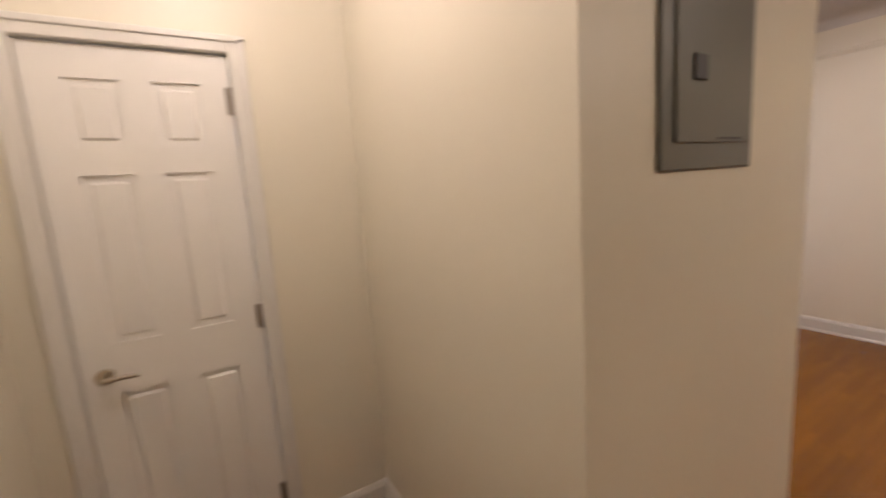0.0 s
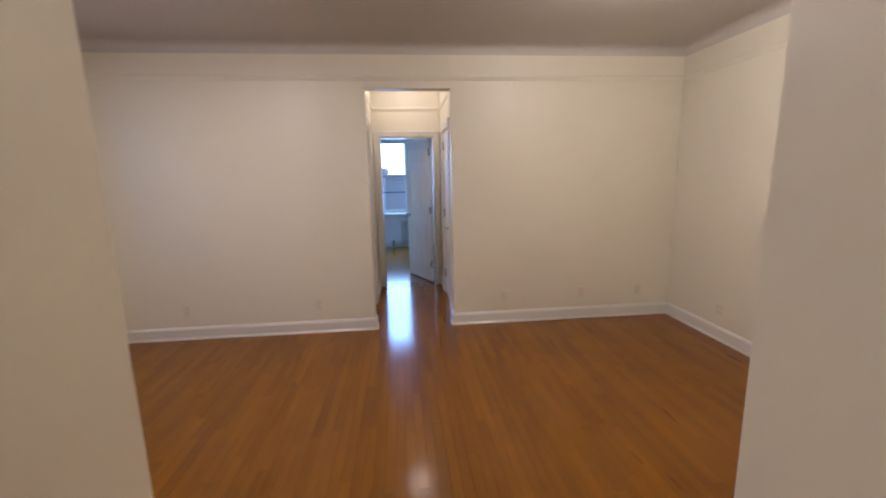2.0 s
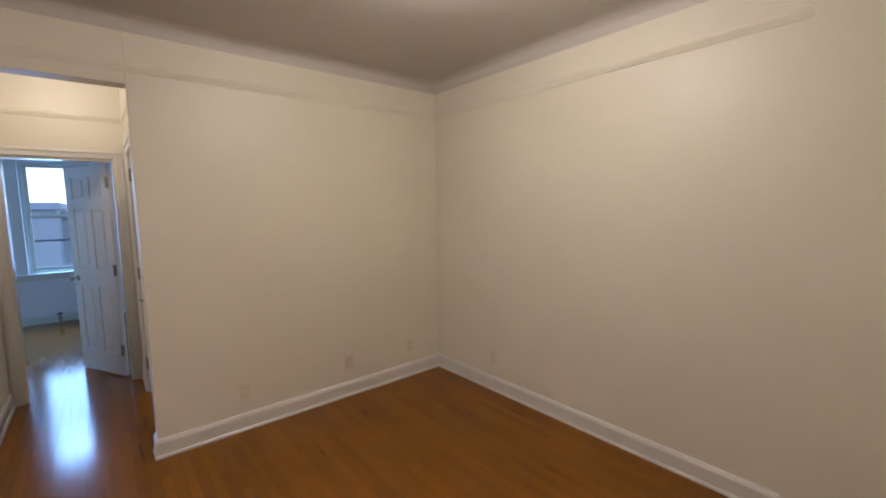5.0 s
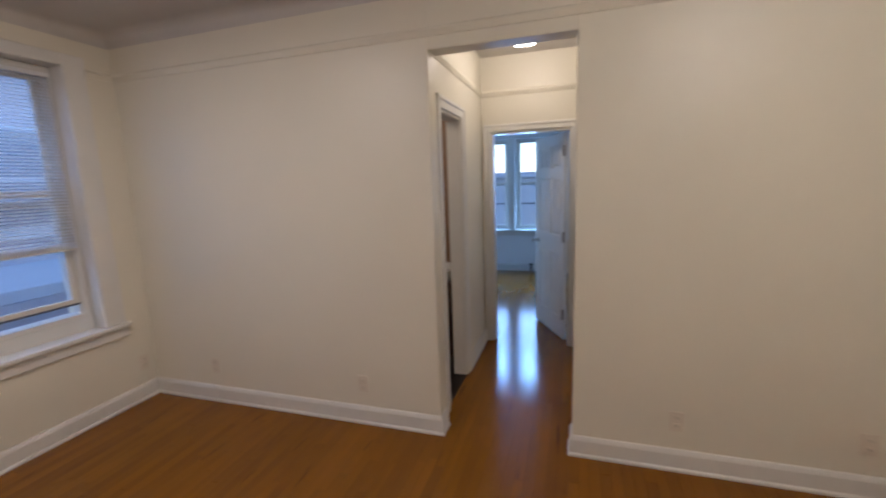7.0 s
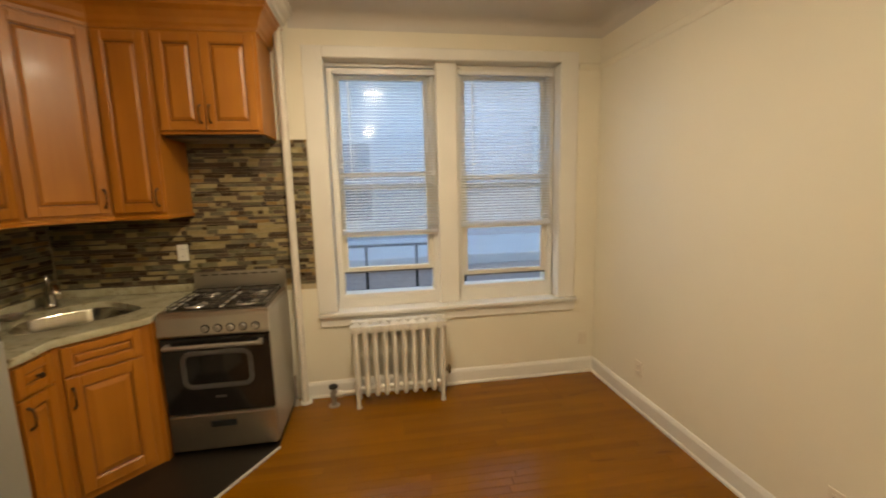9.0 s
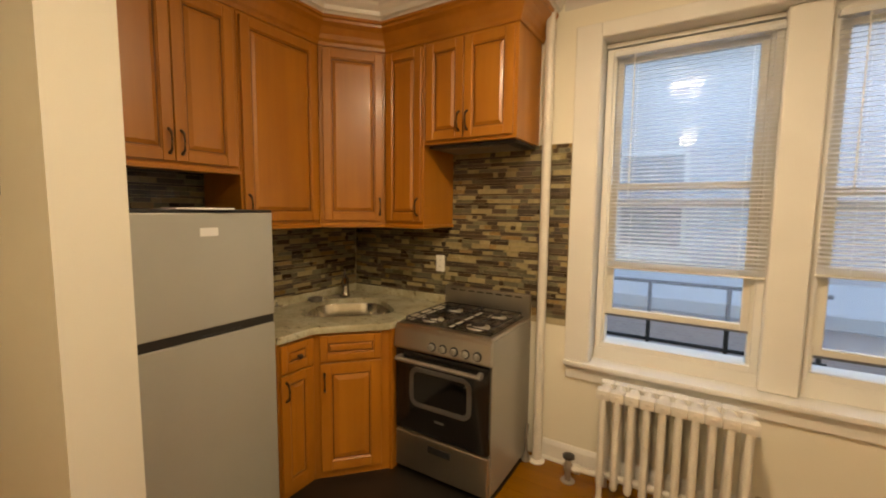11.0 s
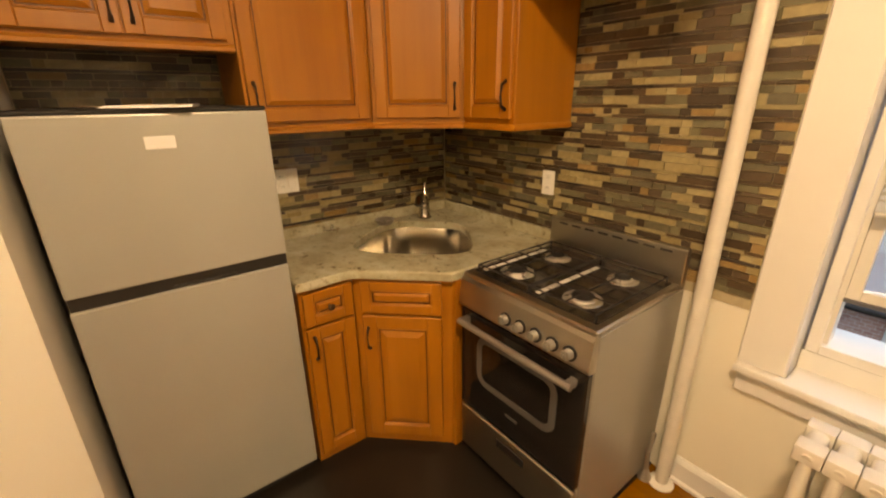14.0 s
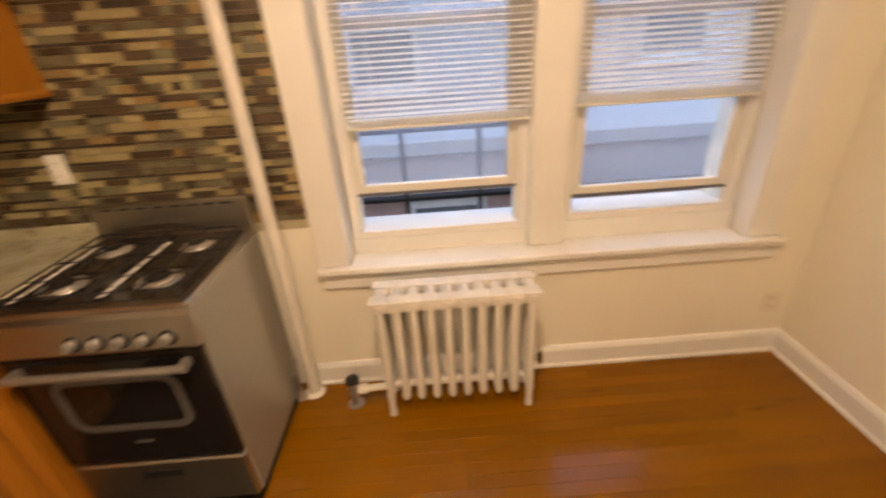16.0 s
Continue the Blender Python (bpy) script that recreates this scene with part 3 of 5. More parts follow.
structure("door_jamb_bedroom", boxes((HALL_X1, HALL_X1 + 0.12, BD_L - 0.022, BD_L, 0, BD_Z), (HALL_X1, HALL_X1 + 0.12, BD_R, BD_R + 0.022, 0, BD_Z), (HALL_X1, HALL_X1 + 0.12, BD_R + 0.022, BD_L - 0.022, BD_Z - 0.022, BD_Z)), M_TRIM, "white painted bedroom door jamb", "door trim")


# ---- windows ----
def sash(name, parent, x0, x1, z0, z1, y, rail_b, rail_t, stile=0.035, t=0.03, glass=None):
    b = boxes((x0, x0 + stile, y, y + t, z0, z1), (x1 - stile, x1, y, y + t, z0, z1), (x0 + stile, x1 - stile, y, y + t, z0, z0 + rail_b), (x0 + stile, x1 - stile, y, y + t, z1 - rail_t, z1), bevel=0.003)
    s = part(name, b, M_SASH, parent)
    g = part("pane", boxes((x0 + stile - 0.003, x1 - stile + 0.003, y + t / 2 - 0.002, y + t / 2 + 0.002, z0 + rail_b - 0.003, z1 - rail_t + 0.003)), glass or M_GLASS, s, "window glass")
    g.visible_shadow = False
    return s


def double_hung(name, m, w, z0, z1, meet, lift, label, gap=0.11, screen=0.0):
    """A double-hung window on the local x axis, looking out to +y; the lower sash is raised by lift."""
    win = thing(name, m, label, "window", "", "structure")
    fr = 0.035
    part("window_frame", boxes((0, fr, 0, 0.11, z0, z1), (w - fr, w, 0, 0.11, z0, z1), (fr, w - fr, 0, 0.11, z1 - fr, z1), (fr, w - fr, 0, 0.11, z0, z0 + 0.035), bevel=0.003), M_TRIM, win)
    for sx in (fr, w - fr - 0.014):
        part("side_track", boxes((sx, sx + 0.014, 0.02, 0.10, z0 + 0.035, z1 - fr)), M_SASH, win)
    sash("upper_sash", win, fr + 0.014, w - fr - 0.014, meet - 0.02, z1 - fr, 0.065, 0.04, 0.035, glass=M_CLEAR if screen else M_GLASS)
    low = sash("lower_sash", win, fr + 0.014, w - fr - 0.014, z0 + 0.035 + lift, meet + gap, 0.028, 0.042, 0.035, glass=M_CLEAR if screen else M_GLASS)
    b = boxes((fr + 0.014, w - fr - 0.014, 0.016, 0.029, z0 + 0.033 + lift, z0 + 0.044 + lift))
    part("sash_lift", b, M_SASHDARK, low, "dark rubber edge of the sash")
    if screen:
        part("screen_rail", boxes((fr, w - fr, 0.096, 0.108, screen - 0.014, screen + 0.014)), M_SASHDARK, win, "dark rail of a half screen")
    return win


def blind(name, m, w, z_top, z_bot, label, tilt=28, pitch=0.0215):
    bl = thing(name, m, label, "blind")
    part("head_rail", boxes((0, w, -0.014, 0.014, z_top - 0.026, z_top), bevel=0.002), M_BLIND, bl)
    part("bottom_rail", boxes((0.004, w - 0.004, -0.012, 0.012, z_bot, z_bot + 0.014), bevel=0.004), M_SASH, bl, "cream bottom rail")
    a = radians(tilt)
    b = bmesh.new()
    rows = []
    for k in range(5):
        s = (k / 4 - 0.5) * 0.025
        h = 0.0018 * (1 - (2 * k / 4 - 1) ** 2)
        y, z = s * math.cos(a) - h * math.sin(a), s * math.sin(a) + h * math.cos(a)
        rows.append([b.verts.new((0.005, y, z)), b.verts.new((w - 0.005, y, z))])
    for p, q in zip(rows, rows[1:]):
        b.faces.new((p[0], p[1], q[1], q[0]))
    me = mesh_of("slat", b, M_BLIND, True)
    z = z_top - 0.04
    while z > z_bot + 0.05:
        part("slat", me, M_BLIND, bl).location = (0, 0, z)
        z -= pitch
    for i in range(5):
        part("slat", me, M_BLIND, bl).location = (0, 0, z_bot + 0.019 + 0.005 * i)
    for cx in (0.12, w - 0.12):
        b = bmesh.new()
        tube(b, [(cx, -0.013, z_bot), (cx, -0.013, z_top - 0.02)], 0.0012, 5)
        part("ladder_cord", b, M_BLIND, bl)
    b = bmesh.new()
    tube(b, [(0.10, -0.022, z_top - 0.03), (0.10, -0.024, z_top - 0.80)], 0.0035, 6)
    part("tilt_wand", b, M_PLATE, bl, "clear plastic tilt wand")
    return bl


WY = YN + 0.11
WL, WR = (WX0 + 0.012, 3.315), (3.475, WX1 - 0.012)
structure("window_mullion", boxes((WL[1], WR[0], YN + 0.055, WY + 0.15, WZ0, WZ1), bevel=0.006), M_TRIM, "wide white painted mullion between two windows", "window trim")
double_hung("window_1", pose(WL[0], WY, 0), WL[1] - WL[0], 0.735, 2.46, 1.60, 0.165, "white double-hung window with its lower sash raised")
double_hung("window_2", pose(WR[0], WY, 0), WR[1] - WR[0], 0.755, 2.47, 1.59, 0.072, "white double-hung window slightly open at the bottom", 0.08)
blind("window_blind", pose(WL[0] + 0.05, WY - 0.018, 0), WL[1] - WL[0] - 0.045, 2.435, 1.222, "white aluminium venetian blind, half lowered", 15)
blind("window_blind", pose(WR[0] + 0.02, WY - 0.018, 0), WR[1] - WR[0] - 0.045, 2.445, 1.256, "white aluminium venetian blind, half lowered, with tilt wand", 22)
structure("window_head", boxes((WX0 + 0.006, WX1 - 0.006, WY + 0.004, WY + 0.118, 2.472, WZ1 - 0.006)), M_TRIM, "white window head", "window trim")
structure("window_subsill", boxes((WX0 + 0.006, WL[1], WY, YN + 0.38, WZ0 - 0.026, 0.735), (WR[0], WX1 - 0.006, WY, YN + 0.38, WZ0 - 0.026, 0.755)), M_TRIM, "white window sill block", "window trim")
# flat trim round the recess
tr = boxes((WX0 - 0.135, WX0 + 0.003, YN - 0.012, YN, WZ0, WZ1 + 0.075), (WX1 - 0.003, WX1 + 0.135, YN - 0.012, YN, WZ0, WZ1 + 0.075), (WX0 + 0.003, WX1 - 0.003, YN - 0.012, YN, WZ1 - 0.003, WZ1 + 0.075), bevel=0.004)
structure("window_reveal", boxes((WX0, WX0 + 0.004, YN + 0.001, YN + 0.30, WZ0, WZ1), (WX1 - 0.004, WX1, YN + 0.001, YN + 0.30, WZ0, WZ1), (WX0 + 0.004, WX1 - 0.004, YN + 0.001, YN + 0.30, WZ1 - 0.004, WZ1)), M_TRIM, "white painted window reveal", "window trim")
structure("window_trim", tr, M_TRIM, "wide white painted window surround", "window trim")
structure("window_stool", boxes((2.375, 4.43, YN - 0.045, YN - 0.001, WZ0 - 0.03, WZ0), (WX0 + 0.005, WX1 - 0.005, YN - 0.01, WY + 0.002, WZ0 - 0.028, WZ0 - 0.001), bevel=0.008, seg=2), M_TRIM, "white painted window stool", "window sill")
structure("window_apron", boxes((2.385, 4.42, YN - 0.018, YN, WZ0 - 0.110, WZ0 - 0.03), bevel=0.004), M_TRIM, "white painted apron below the window stool", "window trim")
# catches on the sills
for wx in (WL[0] + 0.38, WR[0] + 0.38):
    lk = boxes((wx - 0.03, wx + 0.03, WY + 0.005, WY + 0.03, 0.758, 0.766), bevel=0.002)
    tagged(part("sash_catch", lk, M_SASHDARK), "small dark metal catch on the window sill", "window catch")

# bedroom windows
for i, (a, c) in enumerate(BW):
    double_hung("window_%d" % (i + 3), pose(BX1 + 0.09, c, 0, 0, 0, -90), c - a, BWZ0, BWZ1, 1.55, 0.0, "white bedroom double-hung window onto the street", 0.03, 1.20)
structure("window_stool_bedroom", boxes((BX1 - 0.05, BX1 + 0.09, BW[0][0] - 0.12, BW[1][1] + 0.12, BWZ0 - 0.03, BWZ0), (BX1 - 0.015, BX1, BW[0][0] - 0.1, BW[1][1] + 0.1, BWZ0 - 0.10, BWZ0 - 0.03)), M_TRIM, "white bedroom window stool", "window sill")
structure("window_trim_bedroom", boxes((BX1 - 0.012, BX1, BW[0][0] - 0.1, BW[0][0] + 0.003, BWZ0, BWZ1 + 0.09), (BX1 - 0.012, BX1, BW[1][1] - 0.003, BW[1][1] + 0.1, BWZ0, BWZ1 + 0.09),
                                       (BX1 - 0.012, BX1, BW[0][0] + 0.003, BW[1][1] - 0.003, BWZ1, BWZ1 + 0.09), (BX1 - 0.012, BX1 + 0.045, BW[0][1] - 0.003, BW[1][0] + 0.003, BWZ0, BWZ1)), M_TRIM, "white bedroom window surround", "window trim")


# ---- radiators ----
def radiator(name, m, n, pitch, h, depth, label):
    rad = thing(name, m, label, "radiator")
    r = 0.0148
    b = bmesh.new()
    ys = (r + 0.004, depth / 2, depth - r - 0.004)
    for y in ys:
        tube(b, [(0, y, 0.085), (0, y, 0.10), (0, y, 0.13), (0, y, h - 0.05), (0, y, h - 0.03)], [0.009, 0.016, r, r, 0.012], 12)
    tube(b, [(0, 0.002, h - 0.032), (0, 0.012, h - 0.030), (0, depth - 0.012, h - 0.030), (0, depth - 0.002, h - 0.032)], [0.010, 0.0205, 0.0205, 0.010], 12)
    tube(b, [(0, 0.004, 0.115), (0, 0.014, 0.115), (0, depth - 0.014, 0.115), (0, depth - 0.004, 0.115)], [0.008, 0.016, 0.016, 0.008], 10)
    for v in b.verts:
        v.co.x *= 1.2
    for y0, y1 in ((0.003, depth * 0.34), (depth * 0.68, depth - 0.003)):
        box(b, -pitch / 2 + 0.0006, pitch / 2 - 0.0006, y0, y1, h - 0.056, h - 0.006, 0.0055, 2)
    tube(b, [(-pitch / 2, depth / 2, 0.115), (pitch / 2, depth / 2, 0.115)], 0.020, 10, False)
    me = mesh_of("section", b, M_RAD, True)
    for i in range(n):
        part("section", me, M_RAD, rad).location = ((i + 0.5) * pitch, 0, 0)
    for i in (0, n - 1):
        for y in (ys[0], ys[2]):
            b = bmesh.new()
            tube(b, [(0, y, 0.11), (0, y, 0.04), (0, y, 0.0)], [0.017, 0.014, 0.019], 10)
            part("leg", b, M_RAD, rad, "", True).location = ((i + 0.5) * pitch, 0, 0)
    b = bmesh.new()
    tube(b, [((n) * pitch, depth / 2, h * 0.33), (n * pitch + 0.03, depth / 2, h * 0.33)], 0.012, 10)
    tube(b, [(n * pitch + 0.025, depth / 2, h * 0.33 - 0.03), (n * pitch + 0.025, depth / 2, h * 0.33 + 0.035)], 0.014, 10)
    part("air_vent", b, M_NICKEL, rad, "dull metal air vent", True)
    return rad


def valve(m, label):
    v = thing("radiator_valve", m, label, "valve")
    b = bmesh.new()
    lathe(b, [(0.040, 0.0), (0.040, 0.004), (0.018, 0.010), (0.016, 0.055), (0.024, 0.065), (0.026, 0.10), (0.018, 0.115), (0.012, 0.14)], 16)
    part("valve_body", b, M_HINGE, v, "worn nickel valve body", True)
    b = bmesh.new()
    lathe(b, [(0.012, 0.135), (0.034, 0.142), (0.034, 0.156), (0.014, 0.168)], 14)
    part("handwheel", b, M_BLACK, v, "black handwheel", True)
    b = bmesh.new()
    tube(b, [(0, 0, 0.085), (0.20, 0, 0.100)], 0.017, 12)
    tube(b, [(0.03, 0, 0.087), (0.065, 0, 0.09)], 0.026, 6)
    part("supply_pipe", b, M_RAD, v, "white painted pipe and union nut", True)
    return v


radiator("radiator", pose(2.612, 2.478, 0), 10, 0.0695, 0.625, 0.185, "white cast-iron column radiator under the window")
valve(pose(2.462, 2.575, 0), "radiator valve with a black handwheel on the floor")
radiator("radiator", pose(BX1 - 0.08, -0.02, 0, 0, 0, -90), 8, 0.06, 0.58, 0.16, "white cast-iron radiator in the bedroom")
valve(pose(BX1 - 0.17, 0.16, 0, 0, 0, -90), "radiator valve beside the bedroom radiator")

# heating riser in the kitchen corner
rp = thing("heating_riser", pose(2.243, 2.668, 0), "white painted vertical heating pipe beside the stove", "pipe")
b = bmesh.new()
tube(b, [(0, 0, 0), (0, 0, CEIL)], 0.027, 18)
part("pipe", b, M_RAD, rp, "", True)
b = bmesh.new()
lathe(b, [(0.05, 0.0), (0.05, 0.006), (0.035, 0.014), (0.028, 0.016)], 20)
part("floor_collar", b, M_RAD, rp, "painted floor collar", True)
g = thing("gas_line", pose(2.185, 2.64, 0), "grey flexible gas line behind the stove", "pipe")
b = bmesh.new()
tube(b, [(0, 0.0, 0.0), (0.0, 0, 0.05), (-0.005, 0, 0.14), (-0.006, 0.03, 0.22)], 0.011, 8)
part("hose", b, M_HINGE, g, "", True)
b = bmesh.new()
lathe(b, [(0.03, 0), (0.03, 0.008), (0.018, 0.03), (0.012, 0.05)], 12)
part("fitting", b, M_HINGE, g, "", True)


# ---- ceiling lamps ----
def ceiling_lamp(m, r, label, k=1.0):
    l = thing("ceiling_light", m, label, "ceiling lamp")
    b = bmesh.new()
    lathe(b, [(r * 0.62, 0.0), (r * 0.62, -0.018), (r * 0.5, -0.026)], 28)
    part("lamp_base", b, M_NICKEL, l, "brushed metal base", True)
    b = bmesh.new()
    lathe(b, [(r * 0.5, -0.026), (r * 0.9, -0.034), (r, -0.050 * k), (r * 0.92, -0.072 * k), (r * 0.66, -0.088 * k), (r * 0.32, -0.096 * k), (r * 0.04, -0.098 * k)], 28)
    sh = part("shade", b, M_LAMP, l, "glowing frosted glass shade", True)
    sh.visible_shadow = False
    b = bmesh.new()
    lathe(b, [(0.008, -0.096 * k), (0.012, -0.098 * k - 0.004), (0.004, -0.098 * k - 0.014)], 12)
    part("finial", b, M_NICKEL, l, "", True)
    return l


ceiling_lamp(pose(2.85, 1.30, CEIL), 0.15, "flush ceiling light with frosted glass, switched on")
ceiling_lamp(pose(2.77, -1.55, CEIL), 0.15, "flush ceiling light with frosted glass, switched on")
ceiling_lamp(pose(-0.20, 1.15, CEIL), 0.13, "flush ceiling light in the entry, switched on")
ceiling_lamp(pose(5.60, -0.17, CEIL), 0.13, "flush ceiling light with a deep bowl in the hall, switched on", 1.45)
ceiling_lamp(pose(5.02, 1.35, CEIL), 0.13, "flush ceiling light in the bathroom, switched on")


# ---- wall plates and panel ----
def wall_plate(m, label, w=0.072, h=0.115, mat=None, kind="outlet"):
    p = thing("wall_outlet" if kind == "outlet" else "light_switch", m, label, kind)
    part("cover_plate", boxes((-w / 2, w / 2, -0.006, 0, -h / 2, h / 2), bevel=0.002), mat or M_PLATE, p)
    if w > 0.1:
        rk = part("rocker", boxes((0.008, 0.040, -0.0095, -0.004, -0.033, 0.033), bevel=0.002), mat or M_PLATE, p, "white rocker switch")
        part("rocker_gap", boxes((0.006, 0.042, -0.0062, -0.0055, -0.035, 0.035)), M_IVORY, rk)
    for dx in ((0,) if w < 0.1 else (-0.024,)):
        for dz in (-0.024, 0.024):
            part("socket", boxes((dx - 0.016, dx + 0.016, -0.009, -0.004, dz - 0.014, dz + 0.014), bevel=0.002), mat or M_PLATE, p)
            for s in (-0.006, 0.006):
                part("slot", boxes((dx + s - 0.001, dx + s + 0.001, -0.0095, -0.008, dz - 0.004, dz + 0.006)), M_SLOT, p)
    return p


for y in (0.822, 2.10, -1.095, -1.935, -2.58):
    wall_plate(pose(XE, y, 0.292, 0, 0, -90), "small cream painted wall outlet above the baseboard", mat=M_IVORY)
for x in (3.845, 1.35):
    wall_plate(pose(x, YS + (0.025 if x < 1.84 else 0), 0.292, 0, 0, 180), "small cream painted wall outlet above the baseboard", mat=M_IVORY)
wall_plate(pose(1.488, YN - 0.011, 1.175), "white outlet on the tiled backsplash", w=0.07, h=0.115)
wall_plate(pose(KX + 0.011, 1.75, 1.188, 0, 0, 90), "white outlet and rocker switch on one plate, on the backsplash", w=0.115, h=0.115)
wall_plate(pose(4.505, YN, 0.30), "small cream painted wall outlet by the corner", mat=M_IVORY)

pn = thing("breaker_panel", pose(0.865, PIER_Y0, 1.58), "grey metal electrical breaker panel on the wall", "electrical panel")
part("panel_cover", boxes((-0.215, 0.215, -0.012, 0, 0, 0.86), bevel=0.006), M_PANELGREY, pn)
part("panel_door", boxes((-0.165, 0.165, -0.020, -0.012, 0.065, 0.80), bevel=0.004), M_PANELGREY, pn)
part("latch", boxes((-0.10, -0.045, -0.027, -0.020, 0.21, 0.27), bevel=0.003), M_BLACK, pn, "black latch")
part("door_gap", boxes((0.02, 0.125, -0.0225, -0.0195, 0.075, 0.079)), M_SLOT, pn)


# ---- kitchen cabinets ----
def pull(parent, x, y, z, length=0.105):
    """An arched bronze pull, upright, standing out along local -y."""
    b = bmesh.new()
    tube(b, [(x, y, z - length / 2), (x, y - 0.022, z - length * 0.36), (x, y - 0.028, z), (x, y - 0.022, z + length * 0.36), (x, y, z + length / 2)], [0.0075, 0.0055, 0.0042, 0.0055, 0.0075], 8)
    part("pull_handle", b, M_BRONZE, parent, "dark bronze pull handle", True)


def cab_door(parent, name, x0, x1, z0, z1, y=0.0, frame_w=0.050, slope=0.016):
    """A raised-panel front with dark glaze in its grooves, proud of the carcass to -y."""
    f = min(frame_w, (z1 - z0) * 0.28, (x1 - x0) * 0.28)
    t = 0.020
    b = boxes((x0, x0 + f, y - t, y, z0, z1), (x1 - f, x1, y - t, y, z0, z1), (x0 + f, x1 - f, y - t, y, z0, z0 + f), (x0 + f, x1 - f, y - t, y, z1 - f, z1), bevel=0.003)
    d = part(name, b, M_CAB, parent)
    part("glaze_line", boxes((x0 + f - 0.001, x1 - f + 0.001, y - 0.009, y - 0.002, z0 + f - 0.001, z1 - f + 0.001)), M_GLAZE, d, "dark glaze in the groove")
    g = 0.006
    rb = bmesh.new()
    for (a0, a1, c0, c1) in ((x0 + f, x0 + f + g, z0 + f, z1 - f), (x1 - f - g, x1 - f, z0 + f, z1 - f), (x0 + f + g, x1 - f - g, z0 + f, z0 + f + g), (x0 + f + g, x1 - f - g, z1 - f - g, z1 - f)):
        box(rb, a0, a1, y - 0.017, y - 0.006, c0, c1, 0.002)
    part("bead", rb, M_CAB, d)
    i0, i1, k0, k1 = x0 + f + g + 0.006, x1 - f - g - 0.006, z0 + f + g + 0.006, z1 - f - g - 0.006
    s = min(slope, (i1 - i0) * 0.2, (k1 - k0) * 0.2)
    pb = bmesh.new()
    lo = [pb.verts.new((x, y - 0.010, z)) for x, z in ((i0, k0), (i1, k0), (i1, k1), (i0, k1))]
    hi = [pb.verts.new((x, y - 0.019, z)) for x, z in ((i0 + s, k0 + s), (i1 - s, k0 + s), (i1 - s, k1 - s), (i0 + s, k1 - s))]
    pb.faces.new(hi)
    for k in range(4):
        pb.faces.new((lo[k], lo[(k + 1) % 4], hi[(k + 1) % 4], hi[k]))
    bmesh.ops.recalc_face_normals(pb, faces=pb.faces)
    part("raised_panel", pb, M_CAB, d)
    return d


def cabinet(name, m, w, depth, z0, z1, label, doors, slope=0.016):
    """A cabinet on the local x axis with its front to -y; doors: (x0, x1, z0, z1, pull x or None, pull z)."""
    c = thing(name, m, label, "cabinet", "kitchen cabinets")
    part("body", boxes((0.001, w - 0.001, 0.0, depth, z0, z1), bevel=0.002), M_CAB, c)
    for x0, x1, a, b2, px, pz in doors:
        d = cab_door(c, "drawer_front" if b2 - a < 0.25 else "door", x0, x1, a, b2, slope=slope)
        if px == "knob":
            b = bmesh.new()
            tube(b, [((x0 + x1) / 2, -0.02, pz), ((x0 + x1) / 2, -0.034, pz), ((x0 + x1) / 2, -0.042, pz), ((x0 + x1) / 2, -0.050, pz)], [0.007, 0.006, 0.015, 0.010], 12)
            part("knob", b, M_BRONZE, d, "dark bronze knob", True)
        elif px is not None:
            pull(d, px, -0.020, pz)
    return c


UX, UY = 1.02, 2.37           # fronts of the wall cabinets
UT = 2.535
ZB = 1.455
cabinet("wall_cabinet", pose(UX, PIER_Y1 + 0.002, 0, 0, 0, 90), 1.538 - PIER_Y1, UX - KX, 1.735, UT, "maple wall cabinet with two raised-panel doors above the fridge",
        [(0.055, 0.338, 1.752, 2.50, 0.315, 1.837), (0.342, 0.628, 1.752, 2.50, 0.368, 1.837)])
cabinet("wall_cabinet", pose(UX, 1.540, 0, 0, 0, 90), 0.520, UX - KX, ZB, UT, "tall maple wall cabinet with one raised-panel door",
        [(0.012, 0.495, ZB + 0.022, 2.505, 0.034, ZB + 0.11)])
# diagonal corner cabinet
dl = math.hypot(1.285 - UX, 2.37 - 2.062)
da = math.degrees(math.atan2(2.37 - 2.062, 1.285 - UX))
cc = thing("corner_wall_cabinet", pose(UX, 2.062, 0, 0, 0, da), "diagonal maple corner wall cabinet above the sink", "cabinet", "kitchen cabinets")
inv = cc.matrix_world.inverted()
poly = [inv @ Vector((x, y, 0)) for x, y in ((UX, 2.063), (1.284, 2.37), (1.284, YN - 0.012), (KX + 0.012, YN - 0.012), (KX + 0.012, 2.063))]
bm = bmesh.new()
part("body", prism(bm, [(p.x, p.y) for p in poly], ZB, UT), M_CAB, cc)
pull(cab_door(cc, "door", 0.020, dl - 0.020, ZB + 0.022, 2.505), dl - 0.042, -0.020, ZB + 0.11)
cabinet("wall_cabinet", pose(1.286, UY, 0), 0.297, YN - 0.012 - UY, ZB, UT, "narrow maple wall cabinet beside the stove", [(0.014, 0.284, ZB + 0.022, 2.505, 0.262, ZB + 0.11)])
cabinet("wall_cabinet", pose(1.585, UY, 0), 0.592, YN - 0.012 - UY, 1.935, UT, "short maple wall cabinet with two doors above the stove",
        [(0.022, 0.272, 1.955, 2.505, 0.248, 2.05), (0.277, 0.572, 1.955, 2.505, 0.301, 2.05)])
# light rail under the tall cabinets
bm = bmesh.new()
lr = [(0.0, 0.0), (0.012, 0.004), (0.012, 0.016), (0.004, 0.026), (-0.012, 0.026), (-0.012, 0.0)]
